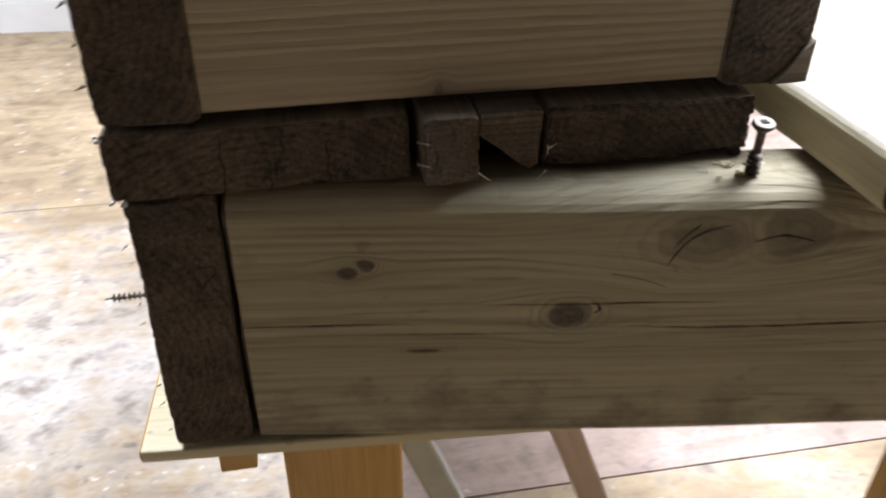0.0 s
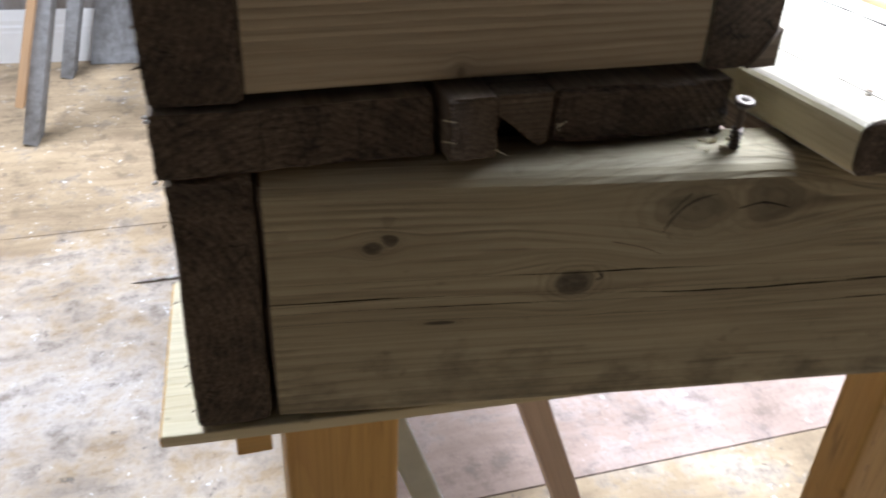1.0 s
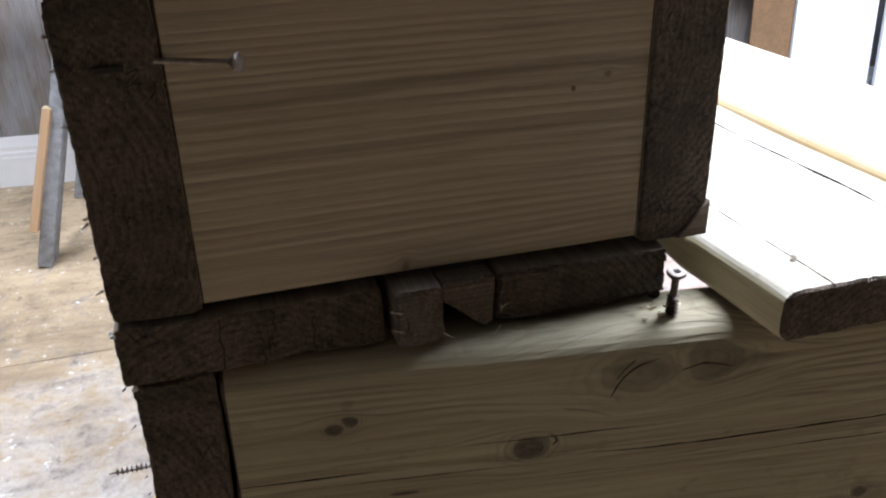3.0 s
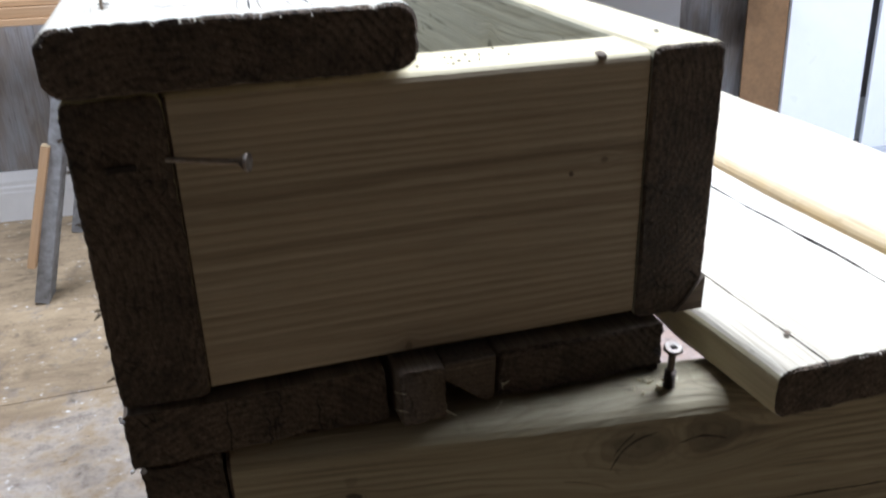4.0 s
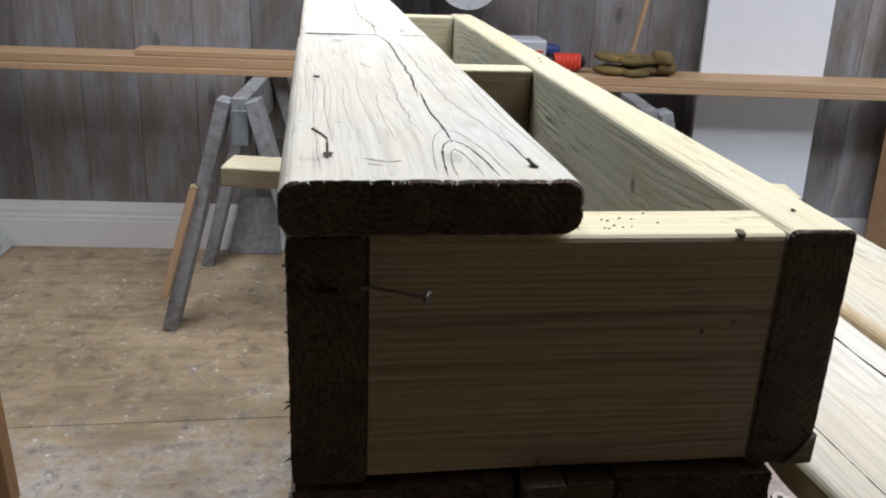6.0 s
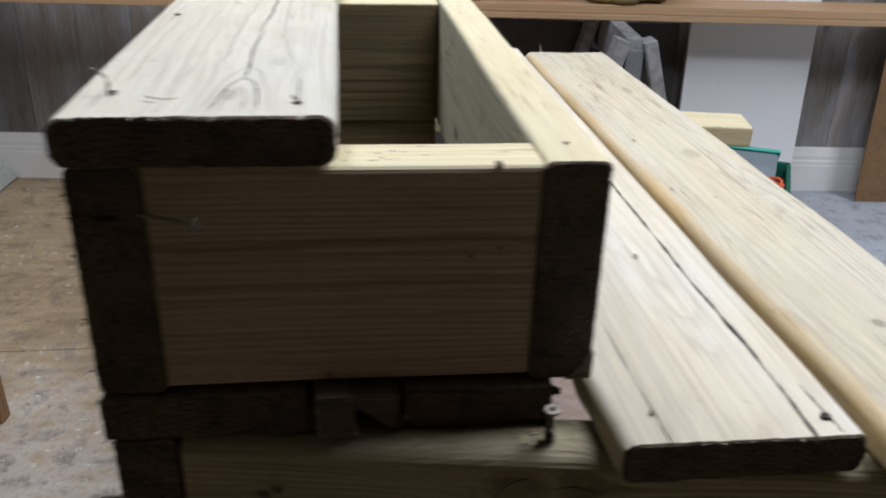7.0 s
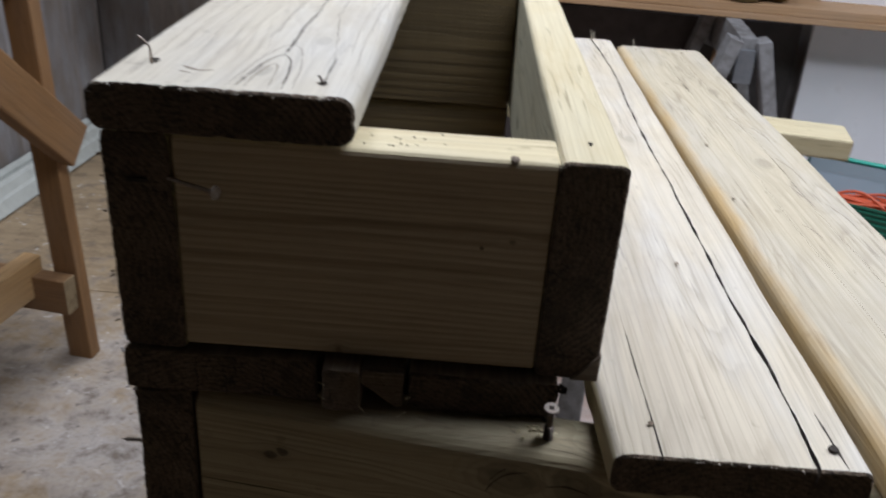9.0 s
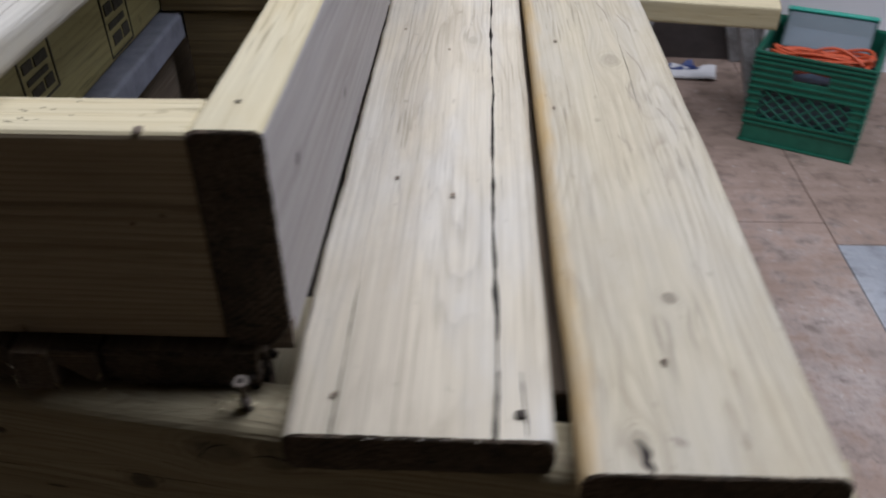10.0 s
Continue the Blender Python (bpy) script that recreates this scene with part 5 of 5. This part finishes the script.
strut("pivot_arm", saw, (0.02, 0.10, 0.05), (-0.03, 0.10, 0.50), 0.05, 0.03, M_black, M_black, (0, -1, 0), seed=80)
strut("pivot_arm", saw, (0.19, 0.14, 0.22), (0.10, 0.12, 0.50), 0.045, 0.03, M_black, M_black, (0, -1, 0), seed=81)
part("housing", box_bm(0.02, 0.115, 0.05, 0.16, 0.33, 0.43, 0.018), M_grey, saw)
part("dust_port", rod_bm((-0.14, 0.12, 0.40), (-0.05, 0.12, 0.42), 0.032, 0.028, 20), M_grey, saw)
part("handle", tube_bm([(0.09, 0.09, 0.31), (0.06, 0.06, 0.36), (0.10, 0.02, 0.40), (0.17, 0.02, 0.40), (0.21, 0.06, 0.36)], 0.015, 10), M_black, saw)

caddy = thing("tool_case", "pale grey tool case with dark underside", "tool case", SHELF @ pose(0.62, 0.04, TOP, 0, 0, 4))
part("body", box_bm(-0.11, 0.11, 0.0, 0.12, 0.03, 0.10, 0.008), M_grey, caddy)
part("stripe", box_bm(-0.10, 0.10, -0.002, 0.05, 0.062, 0.068, 0.001), M_red, caddy)
part("foot", box_bm(-0.06, 0.09, 0.01, 0.11, 0.0, 0.031, 0.006), M_black, caddy)

drill = thing("cordless_driver", "black cordless driver with a bright red grip", "power tool", SHELF @ pose(0.728, 0.06, TOP, 0, 0, 0))
grip = bmesh.new()
rings = []
for k in range(29):
    r_grip = (0.0 if k in (0, 28) else 0.0275 - 0.0035 * (k % 4 == 0))
    rings.append([grip.verts.new((0.03 + 0.0032 * k, 0.03 + r_grip * math.cos(2 * math.pi * a / 18), 0.031 + r_grip * math.sin(2 * math.pi * a / 18))) for a in range(18)] if r_grip else [grip.verts.new((0.03 + 0.0032 * min(max(k, 1), 27), 0.03, 0.031))])
for a_ring, b_ring in zip(rings, rings[1:]):
    for a in range(18):
        b = (a + 1) % 18
        if len(a_ring) == 1:
            grip.faces.new((a_ring[0], b_ring[b], b_ring[a]))
        elif len(b_ring) == 1:
            grip.faces.new((a_ring[a], a_ring[b], b_ring[0]))
        else:
            grip.faces.new((a_ring[a], a_ring[b], b_ring[b], b_ring[a]))
part("grip", grip, M_red, drill, "bright red ribbed grip")
part("body", rod_bm((-0.10, 0.045, 0.03), (0.03, 0.03, 0.031), 0.018, 0.025, 16), M_black, drill)
part("nose", rod_bm((0.121, 0.03, 0.031), (0.134, 0.03, 0.031), 0.022, 0.012, 16), M_black, drill)
part("clip", box_bm(-0.13, -0.02, 0.0, 0.05, 0.0, 0.014, 0.004), M_red, drill)
part("battery", box_bm(-0.02, 0.06, 0.06, 0.14, 0.0, 0.075, 0.01), M_blue, drill, "dark blue battery block")


def glove(m, seed, label):
    """A flattened work glove: palm, cuff, four fingers and thumb, one closed skin."""
    mitt = thing("work_glove", label, "glove", m, "pair of work gloves")

    def lump(name, cx, cy, cz, rx, ry, rz):
        bm = bmesh.new()
        for v in bmesh.ops.create_uvsphere(bm, u_segments=18, v_segments=10, radius=1)["verts"]:
            c = v.co
            w = 1 + 0.22 * noise.noise(Vector((c.x * 2.2 + seed, c.y * 2.2, c.z * 2.2 + cx * 30)))
            v.co = Vector((cx + rx * c.x * w, cy + ry * c.y * w, max(cz + rz * c.z * w, 0.0005)))
        smooth(part(name, bm, M_leather, mitt))

    lump("palm", 0.0, 0.0, 0.011, 0.062, 0.044, 0.0115)
    for k in range(4):
        lump("finger", -0.072 - 0.004 * (k % 3), -0.031 + 0.021 * k, 0.009, 0.04, 0.0115, 0.0085)
    lump("thumb", -0.02, -0.05, 0.008, 0.035, 0.013, 0.008)
    cuff = rod_bm((0.045, 0, 0.017), (0.088, 0.002, 0.018), 0.040, 0.044, 22)
    for v in cuff.verts:
        v.co.z = max(0.0005, 0.017 + (v.co.z - 0.017) * 0.4 + 0.003 * noise.noise(v.co * 60))
    smooth(part("cuff", cuff, M_leather, mitt))
    return mitt


glove(SHELF @ pose(1.032, 0.075, TOP, 0, 0, 4) @ Matrix.Diagonal((1.2, 1.2, 1.55, 1)), 1, "yellow-brown leather work glove on the worktop")
glove(SHELF @ pose(1.027, 0.08, TOP + 0.031, 0, 3, -6) @ Matrix.Diagonal((1.15, 1.15, 1.5, 1)), 7, "yellow-brown leather work glove lying on its pair")

# a stick leaning on the wall above the worktop
strut("stick", None, (0, 0, 0), (0.09, 0.12, 0.5), 0.02, 0.012, M_plank, M_endlight, (0, -1, 0)).matrix_basis = SHELF @ pose(1.02, 0.16, TOP + 0.001, 0, 10, 0) @ pose(0, 0, 0, 0, -90, 0)
tagged(bpy.data.objects["stick"], "thin brown stick leaning against the plank wall", "stick")

# ---- wall planks and floor sheets, each a piece ----
plank_bms = [board_bm(2.396, 0.1876, 0.010, 0.0018, slices=3, uneven=0.0, seed=70, corner=2)]
plank_mesh = bpy.data.meshes.new("wall_plank")
bmesh.ops.recalc_face_normals(plank_bms[0], faces=plank_bms[0].faces[:])
plank_bms[0].to_mesh(plank_mesh)
plank_bms[0].free()
plank_mesh.materials.append(M_panel)
plank_mesh.materials.append(M_panel)


def wall_planks(owner, count, place):
    for k in range(count):
        ob = new("plank", plank_mesh)
        ob.parent = owner
        ob.matrix_basis = place(k)


wall_planks(wall_north, 28, lambda k: pose(0.096 + 0.1885 * k, 0.0055, 1.2) @ pose(0, 0, 0, 90, 0, 0) @ pose(0, 0, 0, 0, 0, 90))
wall_planks(wall_west, 29, lambda k: pose(-0.0055, -0.096 - 0.1885 * k, 1.2) @ pose(0, 0, 0, 0, 90, 0))


def floor_sheet(x0, x1, y0, y1, material, sink=0.0):
    bm = box_bm(x0, x1, y0, y1, -0.0115, 0.0 - sink, 0.0012)
    ob = part("floor_sheet", bm, material, floor)
    ob.matrix_parent_inverse = ROOM.inverted()
    ob.matrix_basis = pose(0, 0, 0, 0, 0, 0)
    return ob


G = 0.0014
for x0, x1, y0, y1, mat in (
    (-2.0, 0.10, -0.74, 1.41, M_floor), (0.10, 1.21, 0.48, 1.38, M_floor_pink), (-2.0, 0.10, 1.41, 2.9, M_floor), (0.10, 1.21, 1.38, 2.9, M_floor_pink),
    (0.10, 1.8, -0.74, 0.48, M_floor), (1.21, 2.43, 0.48, 1.29, M_floor_blue),
    (1.21, 1.69, 1.29, 2.9, M_floor_pink), (1.69, 2.7, 1.29, 2.9, M_floor_blue), (1.8, 5.0, -0.74, 0.48, M_floor), (2.43, 5.0, 0.48, 1.29, M_floor_blue),
    (2.7, 5.0, 1.29, 2.9, M_floor_blue), (-2.0, 5.0, -3.6, -0.74, M_floor_unseen),
):
    floor_sheet(x0 + G, x1 - G, y0 + G, y1 - G, mat)
